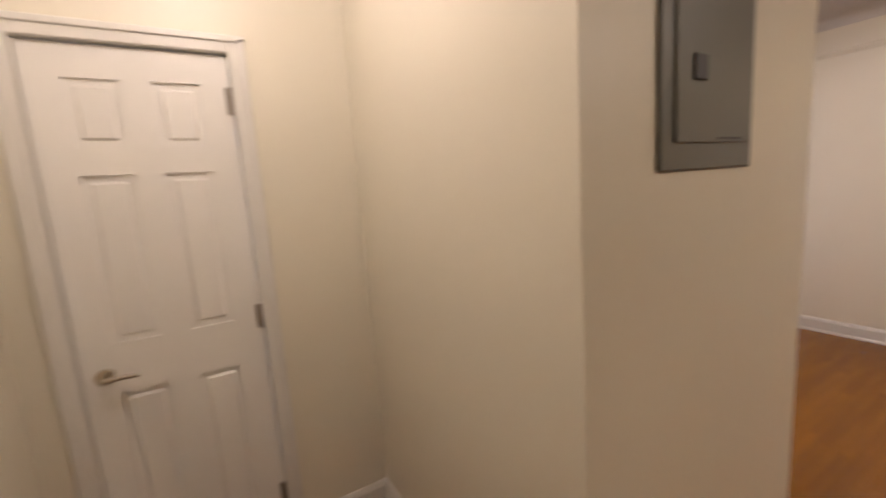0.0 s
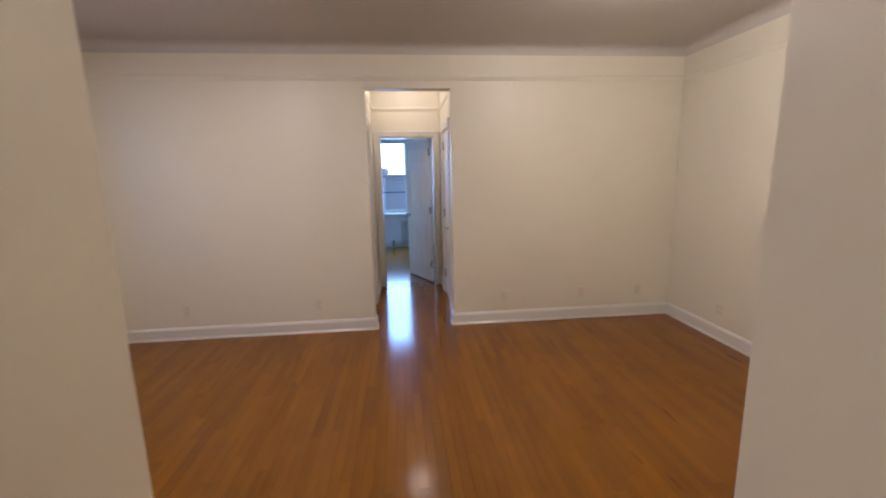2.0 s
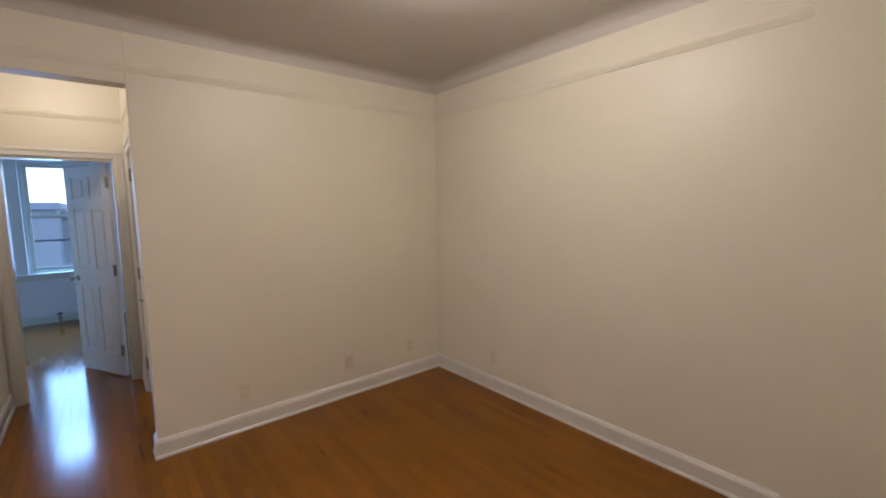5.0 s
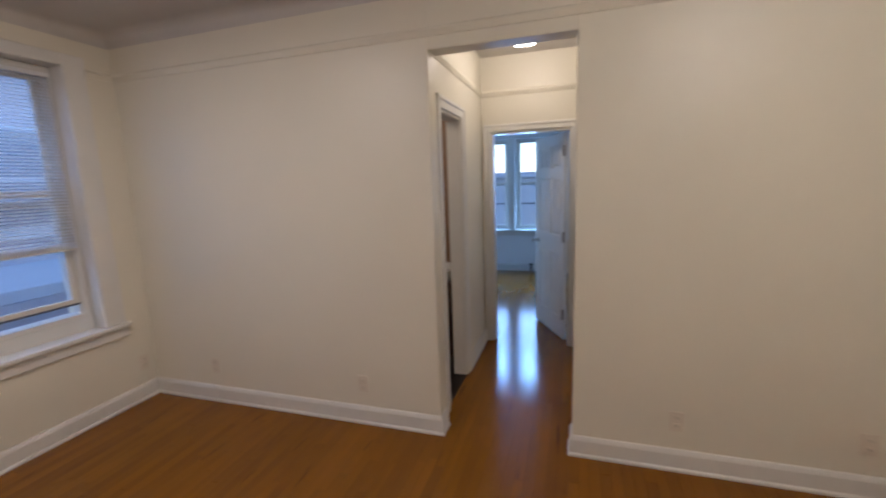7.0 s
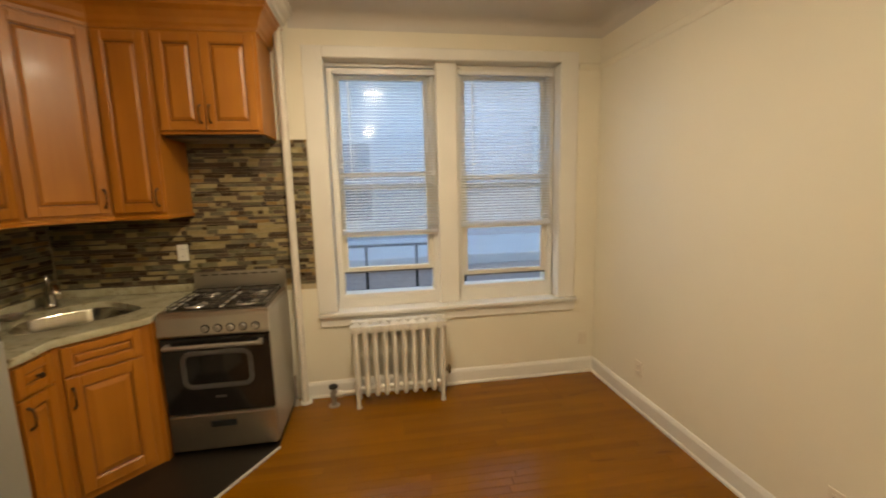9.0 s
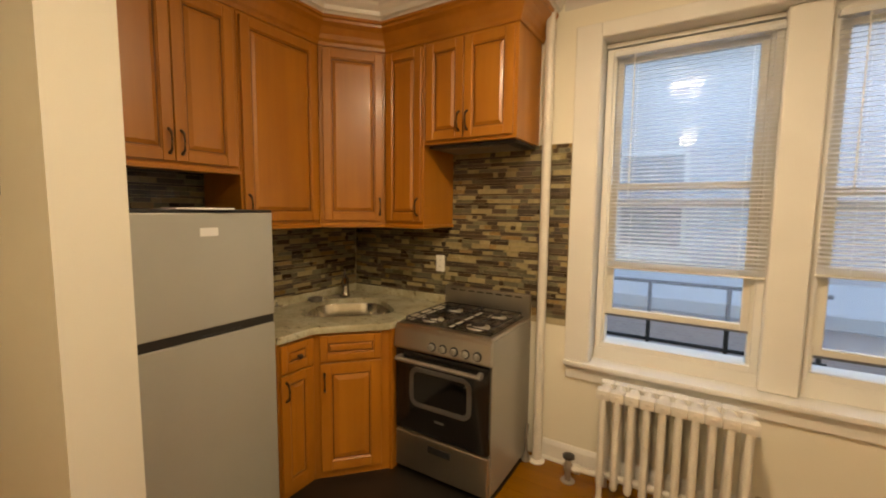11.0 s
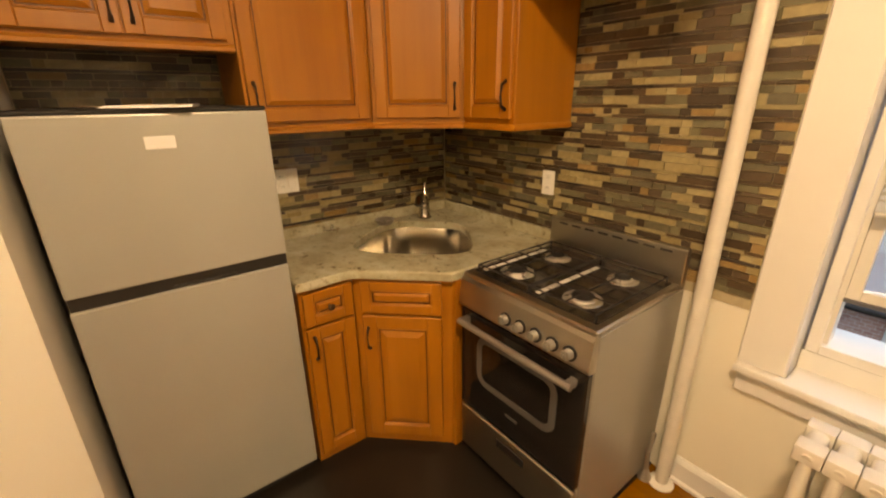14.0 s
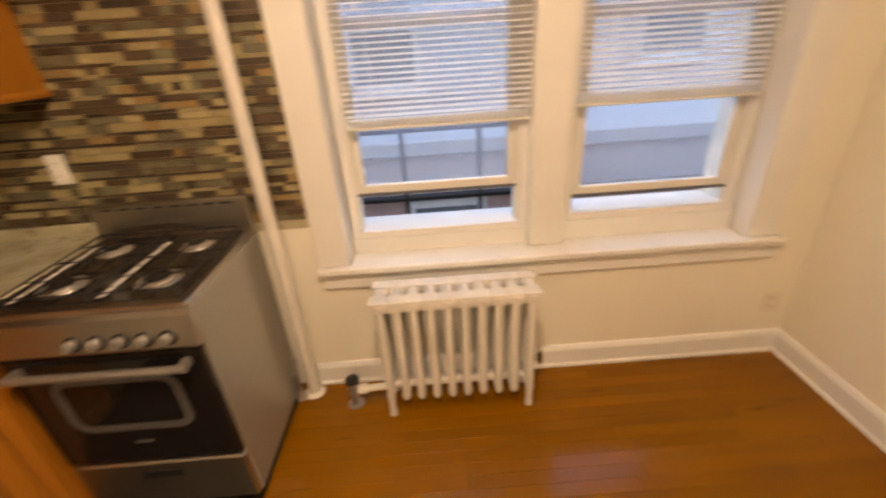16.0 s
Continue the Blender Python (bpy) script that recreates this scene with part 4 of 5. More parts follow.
sweep(bm, [(1.583, YN - 0.02, ZB - 0.024), (1.583, UY, ZB - 0.024), (1.285, UY, ZB - 0.024), (UX, 2.062, ZB - 0.024), (UX, 1.540, ZB - 0.024)][::-1], [(-o, u) for o, u in lr])
structure("trim_light_rail", bm, M_CAB, "maple light rail under the wall cabinets", "molding")
bm = bmesh.new()
sweep(bm, [(UX, 1.536, 1.714), (UX, PIER_Y1 + 0.004, 1.714)][::-1], [(-o, u) for o, u in lr])
structure("trim_light_rail_fridge", bm, M_CAB, "maple light rail under the fridge cabinet", "molding")
# wooden crown and the white cornice above it
line = [(UX, PIER_Y1 + 0.003), (UX, 2.062), (1.285, UY), (2.177, UY), (2.177, YN - 0.002)]
crown = [(0.0, 0.0), (-0.008, 0.0), (-0.012, 0.02), (-0.022, 0.035), (-0.030, 0.06), (-0.050, 0.095), (-0.075, 0.115), (-0.078, 0.13), (-0.088, 0.135), (-0.088, 0.15), (0.0, 0.15)]
bm = bmesh.new()
sweep(bm, [(x, y, UT - 0.012) for x, y in line], crown)
structure("trim_crown", bm, M_CAB, "stained maple crown molding on the cabinets", "molding")
cor = [(0.0, 0.0), (-0.080, 0.0), (-0.088, 0.012), (-0.105, 0.018), (-0.112, 0.042), (-0.140, 0.062), (-0.150, 0.078), (-0.172, 0.084), (-0.172, CEIL - UT - 0.140), (0.0, CEIL - UT - 0.140)]
bm = bmesh.new()
sweep(bm, [(x, y, UT + 0.139) for x, y in line], cor)
structure("trim_cornice", bm, M_TRIM, "white stepped cornice between cabinets and ceiling", "molding")
hd = thing("range_hood", pose(1.60, UY + 0.03, 1.910), "slim dark range hood under the cabinet", "range hood")
part("hood_body", boxes((0, 0.56, 0, 0.31, 0.006, 0.0245), bevel=0.004), M_BLACK, hd)
part("hood_filter", boxes((0.06, 0.50, 0.04, 0.27, 0.0, 0.008)), M_HINGE, hd, "grey metal filter")

# base cabinets
FX = 1.238
cabinet("base_cabinet", pose(FX, 1.562, 0, 0, 0, 90), 0.232, FX - KX - 0.014, 0.0, 0.862, "narrow maple base cabinet with a drawer and a door",
        [(0.014, 0.222, 0.70, 0.845, "knob", 0.772), (0.014, 0.222, 0.05, 0.685, 0.040, 0.60)], 0.026)
d2 = math.hypot(1.525 - FX, 2.105 - 1.797)
a2 = math.degrees(math.atan2(2.105 - 1.797, 1.525 - FX))
bc = thing("corner_base_cabinet", pose(FX, 1.797, 0, 0, 0, a2), "diagonal maple sink base cabinet", "cabinet", "kitchen cabinets")
inv = bc.matrix_world.inverted()
poly = [inv @ Vector((x, y, 0)) for x, y in ((FX, 1.797), (1.525, 2.105), (1.546, 2.105), (1.546, 2.16), (1.51, 2.16), (1.19, 1.797))]
bm = bmesh.new()
part("body", prism(bm, [(p.x, p.y) for p in poly], 0.0, 0.862), M_CAB, bc)
cab_door(bc, "drawer_front", 0.035, d2 - 0.045, 0.70, 0.845, frame_w=0.045, slope=0.022)
pull(cab_door(bc, "door", 0.035, d2 - 0.045, 0.05, 0.685, frame_w=0.060, slope=0.028), 0.060, -0.020, 0.58)

# counter with an oval sink
SC, SA, SB = Vector((1.062, 2.253)), 0.270, 0.262
ax, ay = Vector((0.7071, 0.7071)), Vector((-0.7071, 0.7071))


SE, TAPER = 3.6, 0.17      # squareness of the basin, and how far it narrows to the back


def oval(k, n, a, c, e=SE):
    t = 2 * math.pi * k / n
    u = math.copysign(abs(math.cos(t)) ** (2 / e), math.cos(t)) * a
    v = math.copysign(abs(math.sin(t)) ** (2 / e), math.sin(t)) * c
    p = SC + ax * (u * (1 - TAPER * v / c)) + ay * v
    return p.x, p.y


outline = [(KX + 0.012, 1.553), (1.262, 1.553), (1.268, 1.60), (1.262, 1.765), (1.285, 1.805), (1.535, 2.070), (1.549, 2.085), (1.549, YN - 0.012), (KX + 0.012, YN - 0.012)]
NS = 72


def on_line(poly, ang):
    """The point of the closed line in the direction ang from the sink's middle."""
    d = Vector((math.cos(ang), math.sin(ang)))
    best = None
    for k in range(len(poly)):
        p, q = Vector(poly[k]) - SC, Vector(poly[(k + 1) % len(poly)]) - SC
        e = q - p
        den = d.x * e.y - d.y * e.x
        if abs(den) < 1e-9:
            continue
        u, v = (p.x * e.y - p.y * e.x) / den, (p.x * d.y - p.y * d.x) / den
        if u > 0 and -1e-6 <= v <= 1 + 1e-6 and (best is None or u < best):
            best = u
    return SC + d * best


ring = [Vector(oval(k, NS, SA, SB)) for k in range(NS)]
dirs = sorted([math.atan2(p.y - SC.y, p.x - SC.x) for p in ring] + [math.atan2(y - SC.y, x - SC.x) for x, y in outline])

bm = bmesh.new()
loops = []
for z, f, inset in ((0.864, ring, 0), (0.897, ring, 0), (0.900, ring, 0.003), (0.900, outline, -0.006), (0.894, outline, 0), (0.864, outline, 0)):
    row = []
    for a in dirs:
        p = on_line(f, a)
        d = (p - SC).normalized()
        p = p + d * inset
        row.append(bm.verts.new((p.x, p.y, z)))
    loops.append(row)
m = len(dirs)
for A, B in zip(loops, loops[1:] + loops[:1]):
    for k in range(m):
        bm.faces.new((A[k], A[(k + 1) % m], B[(k + 1) % m], B[k]))
bmesh.ops.recalc_face_normals(bm, faces=bm.faces)
ct = tagged(part("countertop", bm, M_GRANITE, None, "", True), "beige speckled granite countertop with an oval sink cutout", "countertop")
bm = boxes((KX + 0.0125, KX + 0.032, 1.556, YN - 0.0125, 0.9003, 0.955), bevel=0.003, seg=2)
box(bm, KX + 0.0325, 1.547, YN - 0.032, YN - 0.0125, 0.9003, 0.955, 0.003)
tagged(part("counter_upstand", bm, M_GRANITE, None), "low beige granite upstand along the mosaic backsplash", "backsplash")
sk = thing("kitchen_sink", pose(0, 0, 0), "undermounted oval stainless steel sink", "sink")
bm = bmesh.new()
rows = []
for z, k in ((0.862, 1.06), (0.862, 1.005), (0.855, 0.992), (0.690, 0.978), (0.668, 0.955), (0.656, 0.91), (0.650, 0.84), (0.647, 0.5), (0.644, 0.16)):
    rows.append([bm.verts.new((*oval(i, NS, SA * k, SB * k), z)) for i in range(NS)])
for a, c in zip(rows, rows[1:]):
    for i in range(NS):
        bm.faces.new((a[i], a[(i + 1) % NS], c[(i + 1) % NS], c[i]))
part("basin", bm, M_SINK, sk, "", True)
bm = bmesh.new()
lathe(bm, [(0.055, 0.644), (0.050, 0.650), (0.030, 0.647), (0.028, 0.626)], 20, (SC.x, SC.y, 0))
part("drain", bm, M_CHROME, sk, "chrome drain", True)
fc = thing("kitchen_faucet", pose(0.80, 2.48, 0.90, 0, 0, -45), "chrome single-lever kitchen faucet with a pull-out spout", "faucet")
bm = bmesh.new()
lathe(bm, [(0.040, 0.0), (0.040, 0.008), (0.034, 0.014), (0.030, 0.06), (0.028, 0.11), (0.020, 0.130)], 18)
part("faucet_body", bm, M_FAUCET, fc, "", True)
bm = bmesh.new()
tube(bm, [(0.0, 0, 0.08), (0.05, 0, 0.125), (0.11, 0, 0.150), (0.165, 0, 0.145), (0.19, 0, 0.118)], [0.018, 0.017, 0.017, 0.020, 0.017], 12)
part("spout", bm, M_FAUCET, fc, "", True)
bm = bmesh.new()
tube(bm, [(0, 0, 0.11), (-0.012, 0, 0.135), (-0.03, 0, 0.20)], [0.014, 0.011, 0.008], 10)
part("lever", bm, M_FAUCET, fc, "", True)
st = thing("sink_strainer", pose(0.745, 1.93, 0.9005), "small chrome sink strainer lying on the counter", "strainer")
bm = bmesh.new()
lathe(bm, [(0.012, 0.0), (0.030, 0.006), (0.034, 0.022), (0.040, 0.026), (0.034, 0.028), (0.006, 0.024), (0.006, 0.045)], 18)
part("basket", bm, M_CHROME, st, "", True)
st = thing("sink_stopper", pose(0.762, 2.235, 0.9005), "round shallow metal sink stopper on the counter", "stopper")
bm = bmesh.new()
lathe(bm, [(0.040, 0.0), (0.052, 0.020), (0.054, 0.026), (0.046, 0.024), (0.034, 0.012), (0.012, 0.012), (0.010, 0.026)], 18)
part("disc", bm, M_HINGE, st, "", True)


# ---- stove ----
SX0, SX1, SYF, SYB = 1.556, 2.168, 2.132, 2.705
stv = thing("gas_range", pose(SX0, SYF, 0), "freestanding stainless gas range with four burners", "stove")
W, D = SX1 - SX0, SYB - SYF
part("body", boxes((0, W, 0.022, D, 0.03, 0.878), bevel=0.003), M_RANGESIDE, stv, "grey enamelled range body")
for fx in (0.04, W - 0.04):
    for fy in (0.06, D - 0.05):
        part("foot", tube(bmesh.new(), [(fx, fy, 0), (fx, fy, 0.032)], 0.015, 8), M_BLACK, stv)
# rounded drawer, oven door, control panel
part("storage_drawer", boxes((0.004, W - 0.004, -0.004, 0.024, 0.035, 0.258), bevel=0.006), M_STEEL, stv)
part("drawer_grip", boxes((W / 2 - 0.075, W / 2 + 0.075, -0.0065, 0.0, 0.178, 0.218), bevel=0.002), M_BLACK, stv, "dark recessed drawer grip")
od = part("oven_door", boxes((0.004, W - 0.004, -0.006, 0.024, 0.272, 0.748), bevel=0.005), M_BLKGLASS, stv, "black glass oven door")


def rounded_frame(bm, x0, x1, z0, z1, r, w, y0, y1):
    def loop(o):
        pts = []
        for cx, cz, s in ((x1 - r, z1 - r, 0), (x0 + r, z1 - r, 90), (x0 + r, z0 + r, 180), (x1 - r, z0 + r, 270)):
            for k in range(6):
                a = radians(s + k * 18)
                pts.append((cx + (r - o) * math.cos(a), cz + (r - o) * math.sin(a)))
        return pts
    A, B = loop(0), loop(w)
    va = [[bm.verts.new((x, y, z)) for x, z in L] for y, L in ((y0, A), (y0, B), (y1, B), (y1, A))]
    n = len(A)
    for p in range(4):
        for k in range(n):
            bm.faces.new((va[p][k], va[p][(k + 1) % n], va[(p + 1) % 4][(k + 1) % n], va[(p + 1) % 4][k]))
    bmesh.ops.recalc_face_normals(bm, faces=bm.faces)
    return bm


part("window_surround", rounded_frame(bmesh.new(), 0.105, W - 0.105, 0.430, 0.665, 0.06, 0.028, -0.0085, -0.005), M_GREYFRAME, od, "grey printed frame of the oven window")
part("badge", boxes((W / 2 - 0.030, W / 2 + 0.030, -0.0082, -0.005, 0.368, 0.380)), M_GREYFRAME, od, "small grey maker's mark")
bm = bmesh.new()
tube(bm, [(0.035, -0.045, 0.705), (W - 0.035, -0.045, 0.705)], 0.0125, 14)
hn = part("door_handle", bm, M_BAR, od, "brushed metal bar handle", True)
for hx in (0.05, W - 0.05):
    part("handle_bracket", boxes((hx - 0.012, hx + 0.012, -0.05, -0.004, 0.690, 0.720), bevel=0.005, seg=2), M_BAR, hn)
bm = bmesh.new()
prof = [(0.024, 0.752), (-0.010, 0.756), (-0.016, 0.768), (-0.004, 0.868), (0.010, 0.888), (0.030, 0.892)]
va = [[bm.verts.new((x, y, z)) for y, z in prof] for x in (0.0, W)]
for k in range(len(prof) - 1):
    bm.faces.new((va[0][k], va[1][k], va[1][k + 1], va[0][k + 1]))
bm.faces.new(va[0][::-1])
bm.faces.new(va[1])
bm.faces.new((va[0][-1], va[1][-1], va[1][0], va[0][0]))
bmesh.ops.recalc_face_normals(bm, faces=bm.faces)
cp = part("control_panel", bm, M_STEEL, stv, "stainless control panel")
for i in range(5):
    kx = 0.262 + i * 0.0695
    bm = bmesh.new()
    tube(bm, [(kx, -0.010, 0.800), (kx, -0.017, 0.8005)], 0.0255, 20)
    kn = part("knob_bezel", bm, M_BLACK, cp, "black knob ring", True)
    bm = bmesh.new()
    tube(bm, [(kx, -0.014, 0.8005), (kx, -0.036, 0.803), (kx, -0.041, 0.8035)], [0.0185, 0.017, 0.0145], 20)
    box(bm, kx - 0.004, kx + 0.004, -0.0435, -0.030, 0.786, 0.820, 0.002)
    part("knob", bm, M_KNOB, kn, "satin grey knob with a raised grip", True)
# cooktop
part("cooktop", boxes((0.0, W, 0.006, D - 0.03, 0.878, 0.900), bevel=0.006), M_STEEL, stv)
part("cooktop_well", boxes((0.028, W - 0.028, 0.045, D - 0.05, 0.900, 0.9035)), M_ENAMEL, stv, "dark enamelled burner well")
for bx in (0.155, W - 0.155):
    for by, rr in ((0.155, 0.046), (0.405, 0.036)):
        bn = bmesh.new()
        lathe(bn, [(rr + 0.022, 0.9036), (rr + 0.020, 0.907), (rr, 0.909), (rr, 0.914), (rr * 0.9, 0.916)], 22, (bx, by, 0))
        bu = part("burner", bn, M_ALU, stv, "aluminium burner ring", True)
        bn = bmesh.new()
        lathe(bn, [(rr * 0.84, 0.9164), (rr * 0.84, 0.920), (rr * 0.7, 0.922)], 22, (bx, by, 0))
        part("burner_cap", bn, M_IRON, bu, "black burner cap", True)
for gx0, gx1 in ((0.040, W / 2 - 0.006), (W / 2 + 0.006, W - 0.040)):
    gb = bmesh.new()
    y0, y1, zt = 0.055, D - 0.065, 0.927
    for pts in (((gx0, y0, zt), (gx1, y0, zt)), ((gx0, y1, zt), (gx1, y1, zt)), ((gx0, y0, zt), (gx0, y1, zt)), ((gx1, y0, zt), (gx1, y1, zt)), ((gx0, (y0 + y1) / 2, zt), (gx1, (y0 + y1) / 2, zt))):
        tube(gb, pts, 0.0036, 6)
    cx = 0.155 if gx0 < 0.1 else W - 0.155
    for by in (0.155, 0.405):
        for dx, dy in ((1, 0), (-1, 0), (0, 1), (0, -1)):
            ex = (gx1 if dx > 0 else gx0) if dx else cx
            lim = (y0 if by < 0.28 else (y0 + y1) / 2, (y0 + y1) / 2 if by < 0.28 else y1)
            ey = (lim[1] if dy > 0 else lim[0]) if dy else by
            tube(gb, [(cx + dx * 0.022, by + dy * 0.022, zt), (ex, ey, zt)], 0.0034, 6)
    for fx in (gx0, gx1):
        for fy in (y0, y1):
            tube(gb, [(fx, fy, zt), (fx, fy, 0.902)], 0.0042, 6)
    part("grate", gb, M_IRON, stv, "black iron pan grate")
# pale colour on these strips stands for bright reflections along the burners
for gx in (0.046, W / 2 + 0.012):
    for k in range(6):
        yy = 0.07 + k * 0.066
        part("cooktop_slot", boxes((gx, gx + 0.021, yy, yy + 0.058, 0.9036, 0.9062), bevel=0.001), M_STRIP, stv, "strip beside the burners, painted pale for its bright reflection")
bm = boxes((0.0, W, D - 0.028, D, 0.878, 1.035), bevel=0.008, seg=2)
bg = part("backguard", bm, M_STEEL, stv, "stainless backguard")
for k in range(8):
    sx = 0.05 + k * 0.066
    part("vent_slot", boxes((sx, sx + 0.045, D - 0.0295, D - 0.027, 1.010, 1.018)), M_SLOT, bg)

# ---- fridge ----
FY0, FY1, FF, FZ = 0.922, 1.543, 1.262, 1.527
fr = thing("refrigerator", pose(FF, FY0, 0, 0, 0, 90), "silver two-door top-freezer refrigerator with a black cabinet", "refrigerator")
FW = FY1 - FY0
part("body", boxes((0.004, FW - 0.004, 0.058, FF - KX - 0.03, 0.02, FZ - 0.004), bevel=0.004), M_BLACK, fr, "black cabinet")
part("top_cap", boxes((0.0, FW, 0.0, FF - KX - 0.03, FZ, FZ + 0.014), bevel=0.004), M_BLACK, fr, "black top")
part("freezer_door", boxes((0.0, FW, 0.0, 0.055, 1.032, FZ), bevel=0.006, seg=2), M_FRIDGE, fr, "silver freezer door")
part("fridge_door", boxes((0.0, FW, 0.0, 0.055, 0.050, 0.990), bevel=0.006, seg=2), M_FRIDGE, fr, "silver fridge door")
part("handle_recess", boxes((0.003, FW - 0.003, 0.008, 0.056, 0.991, 1.031)), M_BLACK, fr, "black recessed grip between the doors")
part("grip_lip", boxes((FW * 0.42, FW * 0.72, 0.001, 0.010, 0.993, 1.004), bevel=0.003), M_BLACK, fr)
part("nameplate", boxes((0.275, 0.352, -0.004, 0.0, 1.428, 1.464), bevel=0.001), M_TRIM, fr, "pale nameplate")
part("kick_plate", boxes((0.01, FW - 0.01, 0.03, 0.06, 0.0, 0.048)), M_BLACK, fr)
pp = thing("paper_sheets", pose(1.14, 1.25, FZ + 0.0145, 0, 0, 78), "white paper booklet lying on the fridge", "papers")
part("sheet", boxes((-0.11, 0.11, -0.14, 0.14, 0, 0.003)), M_PAPER, pp)
bm = boxes((-0.10, 0.115, -0.13, 0.145, 0.003, 0.007))
part("cover", bm, M_PAPER, pp)

# ---- bathroom glimpse ----
bs = thing("bathroom_sink", pose(5.86, 0.72, 0), "white porcelain bathroom basin on a dark vanity", "sink")
bm = bmesh.new()
lathe(bm, [(0.10, 0.70), (0.20, 0.74), (0.25, 0.82), (0.26, 0.85), (0.23, 0.85), (0.20, 0.80), (0.04, 0.76)], 28)
part("basin", bm, M_PORC, bs, "", True)
part("vanity", boxes((-0.22, 0.22, -0.18, 0.22, 0, 0.70), bevel=0.01), M_GLAZE, bs, "dark brown vanity")

# ---- outside ----
structure("ground", boxes((-600, 600, -600, 600, -7.2, -7.0)), M_ASPHALT, "grey asphalt ground below the windows", "ground")


def facade(name, m, w, z0, z1, depth, mat, cols, rows, label, win=(1.0, 1.6), first=0.9, storey=3.0, margin=1.0):
    h = thing(name, m, label, "building")
    part("wall", boxes((0, w, 0, depth, z0, z1)), mat, h)
    part("roof_cornice", boxes((-0.15, w + 0.15, -0.25, depth, z1, z1 + 0.35), bevel=0.04), M_STUCCO, h)
    for r in range(rows):
        for c in range(cols):
            cx = margin + (w - 2 * margin) * (c + 0.5) / cols
            zz = z0 + first + r * storey
            if zz + win[1] > z1:
                continue
            f = boxes((cx - win[0] / 2, cx + win[0] / 2, -0.06, 0.02, zz, zz + 0.09), (cx - win[0] / 2, cx + win[0] / 2, -0.06, 0.02, zz + win[1] - 0.08, zz + win[1]),
                      (cx - win[0] / 2, cx - win[0] / 2 + 0.07, -0.06, 0.02, zz, zz + win[1]), (cx + win[0] / 2 - 0.07, cx + win[0] / 2, -0.06, 0.02, zz, zz + win[1]),
                      (cx - win[0] / 2, cx + win[0] / 2, -0.05, 0.02, zz + win[1] / 2 - 0.04, zz + win[1] / 2 + 0.04))
            wo = part("window", f, M_EXTFRAME, h)
            part("pane", boxes((cx - win[0] / 2 + 0.07, cx + win[0] / 2 - 0.07, -0.02, 0.01, zz + 0.09, zz + win[1] - 0.08)), M_EXTGLASS, wo)
            part("sill", boxes((cx - win[0] / 2 - 0.1, cx + win[0] / 2 + 0.1, -0.14, 0.0, zz - 0.1, zz)), M_EXTFRAME, wo)
    return h


facade("apartment_building", pose(-3.0, 7.6, 0), 7.2, -7.0, 5.6, 5, M_STUCCO, 3, 5, "pale rendered apartment building across the courtyard", first=1.7, storey=3.1)
facade("apartment_building", pose(4.215, 7.5, 0), 7.5, -7.0, 5.8, 5, M_PINKBRICK, 2, 5, "pale pink brick apartment building across the courtyard", first=1.9, storey=3.1, margin=0.6)
bw = thing("courtyard_wall", pose(-3, 5.2, 0), "low red brick courtyard building below the window", "building")
part("brick_wall", boxes((0, 5.60, 0, 2.0, -7.0, 0.05), (6.45, 14, 0, 2.0, -7.0, 0.05), (5.60, 6.45, 0.06, 2.0, -7.0, 0.05), (5.60, 6.45, 0, 0.06, -7.0, -0.95)), M_BRICK, bw)
wo = part("window", boxes((5.605, 5.70, -0.02, 0.055, -0.945, 0.045), (6.35, 6.445, -0.02, 0.055, -0.945, 0.045), (5.70, 6.35, -0.02, 0.055, -0.04, 0.045), (5.70, 6.35, -0.02, 0.055, -0.945, -0.86), bevel=0.004), M_EXTFRAME, bw, "pale window frame")
part("pane", boxes((5.70, 6.35, 0.02, 0.04, -0.86, -0.04)), M_EXTGLASS, wo)
part("gutter", boxes((0, 14, -0.06, 0.0, 0.06, 0.12), bevel=0.01), M_IRON, bw, "dark gutter")
part("parapet", boxes((0, 14, 0.02, 0.3, 0.05, 0.51)), M_PINKBRICK, bw, "pale pink brick parapet")
part("coping", boxes((-0.05, 14.05, -0.04, 2.1, 0.51, 0.66), bevel=0.015), M_EXTFRAME, bw, "pale coping")
fe = thing("fire_escape", pose(2.15, YN + 0.42, 0), "black iron fire-escape railing outside the window", "fire escape")
part("platform", boxes((0, 1.65, 0.0, 0.79, 0.10, 0.14)), M_IRON, fe)
for z in (0.53, 1.0):
    part("rail", tube(bmesh.new(), [(0, 0.775, z), (1.65, 0.775, z)], 0.015, 8), M_IRON, fe)
for k in range(4):
    x = 0.04 + k * 0.5225
    part("post", tube(bmesh.new(), [(x, 0.775, 0.14), (x, 0.775, 1.0)], 0.016, 8), M_IRON, fe)
for k in range(2):
    part("bracket", tube(bmesh.new(), [(0.1 + 1.4 * k, -0.03, 0.12), (0.1 + 1.4 * k, 0.775, 0.12)], 0.016, 6), M_IRON, fe)
facade("street_building", pose(27, 16, 0, 0, 0, -90), 15, -7.0, 1.7, 8, M_BRICKTAN, 5, 2, "grey brick house across the street", first=1.2, storey=3.2)
facade("street_building", pose(30, 3, 0, 0, 0, -90), 16, -7.0, 1.3, 8, M_BRICKTAN, 5, 3, "pale brick house across the street", first=1.2, storey=3.2)

# ---- floor boards, dark tile floor, mosaic tiles ----
PW = 0.0572
rnd = random.Random(7)
TA, TB = Vector((2.168, 2.125)), Vector((PIER_X, PIER_Y1 - 0.005))    # edge of the dark kitchen floor


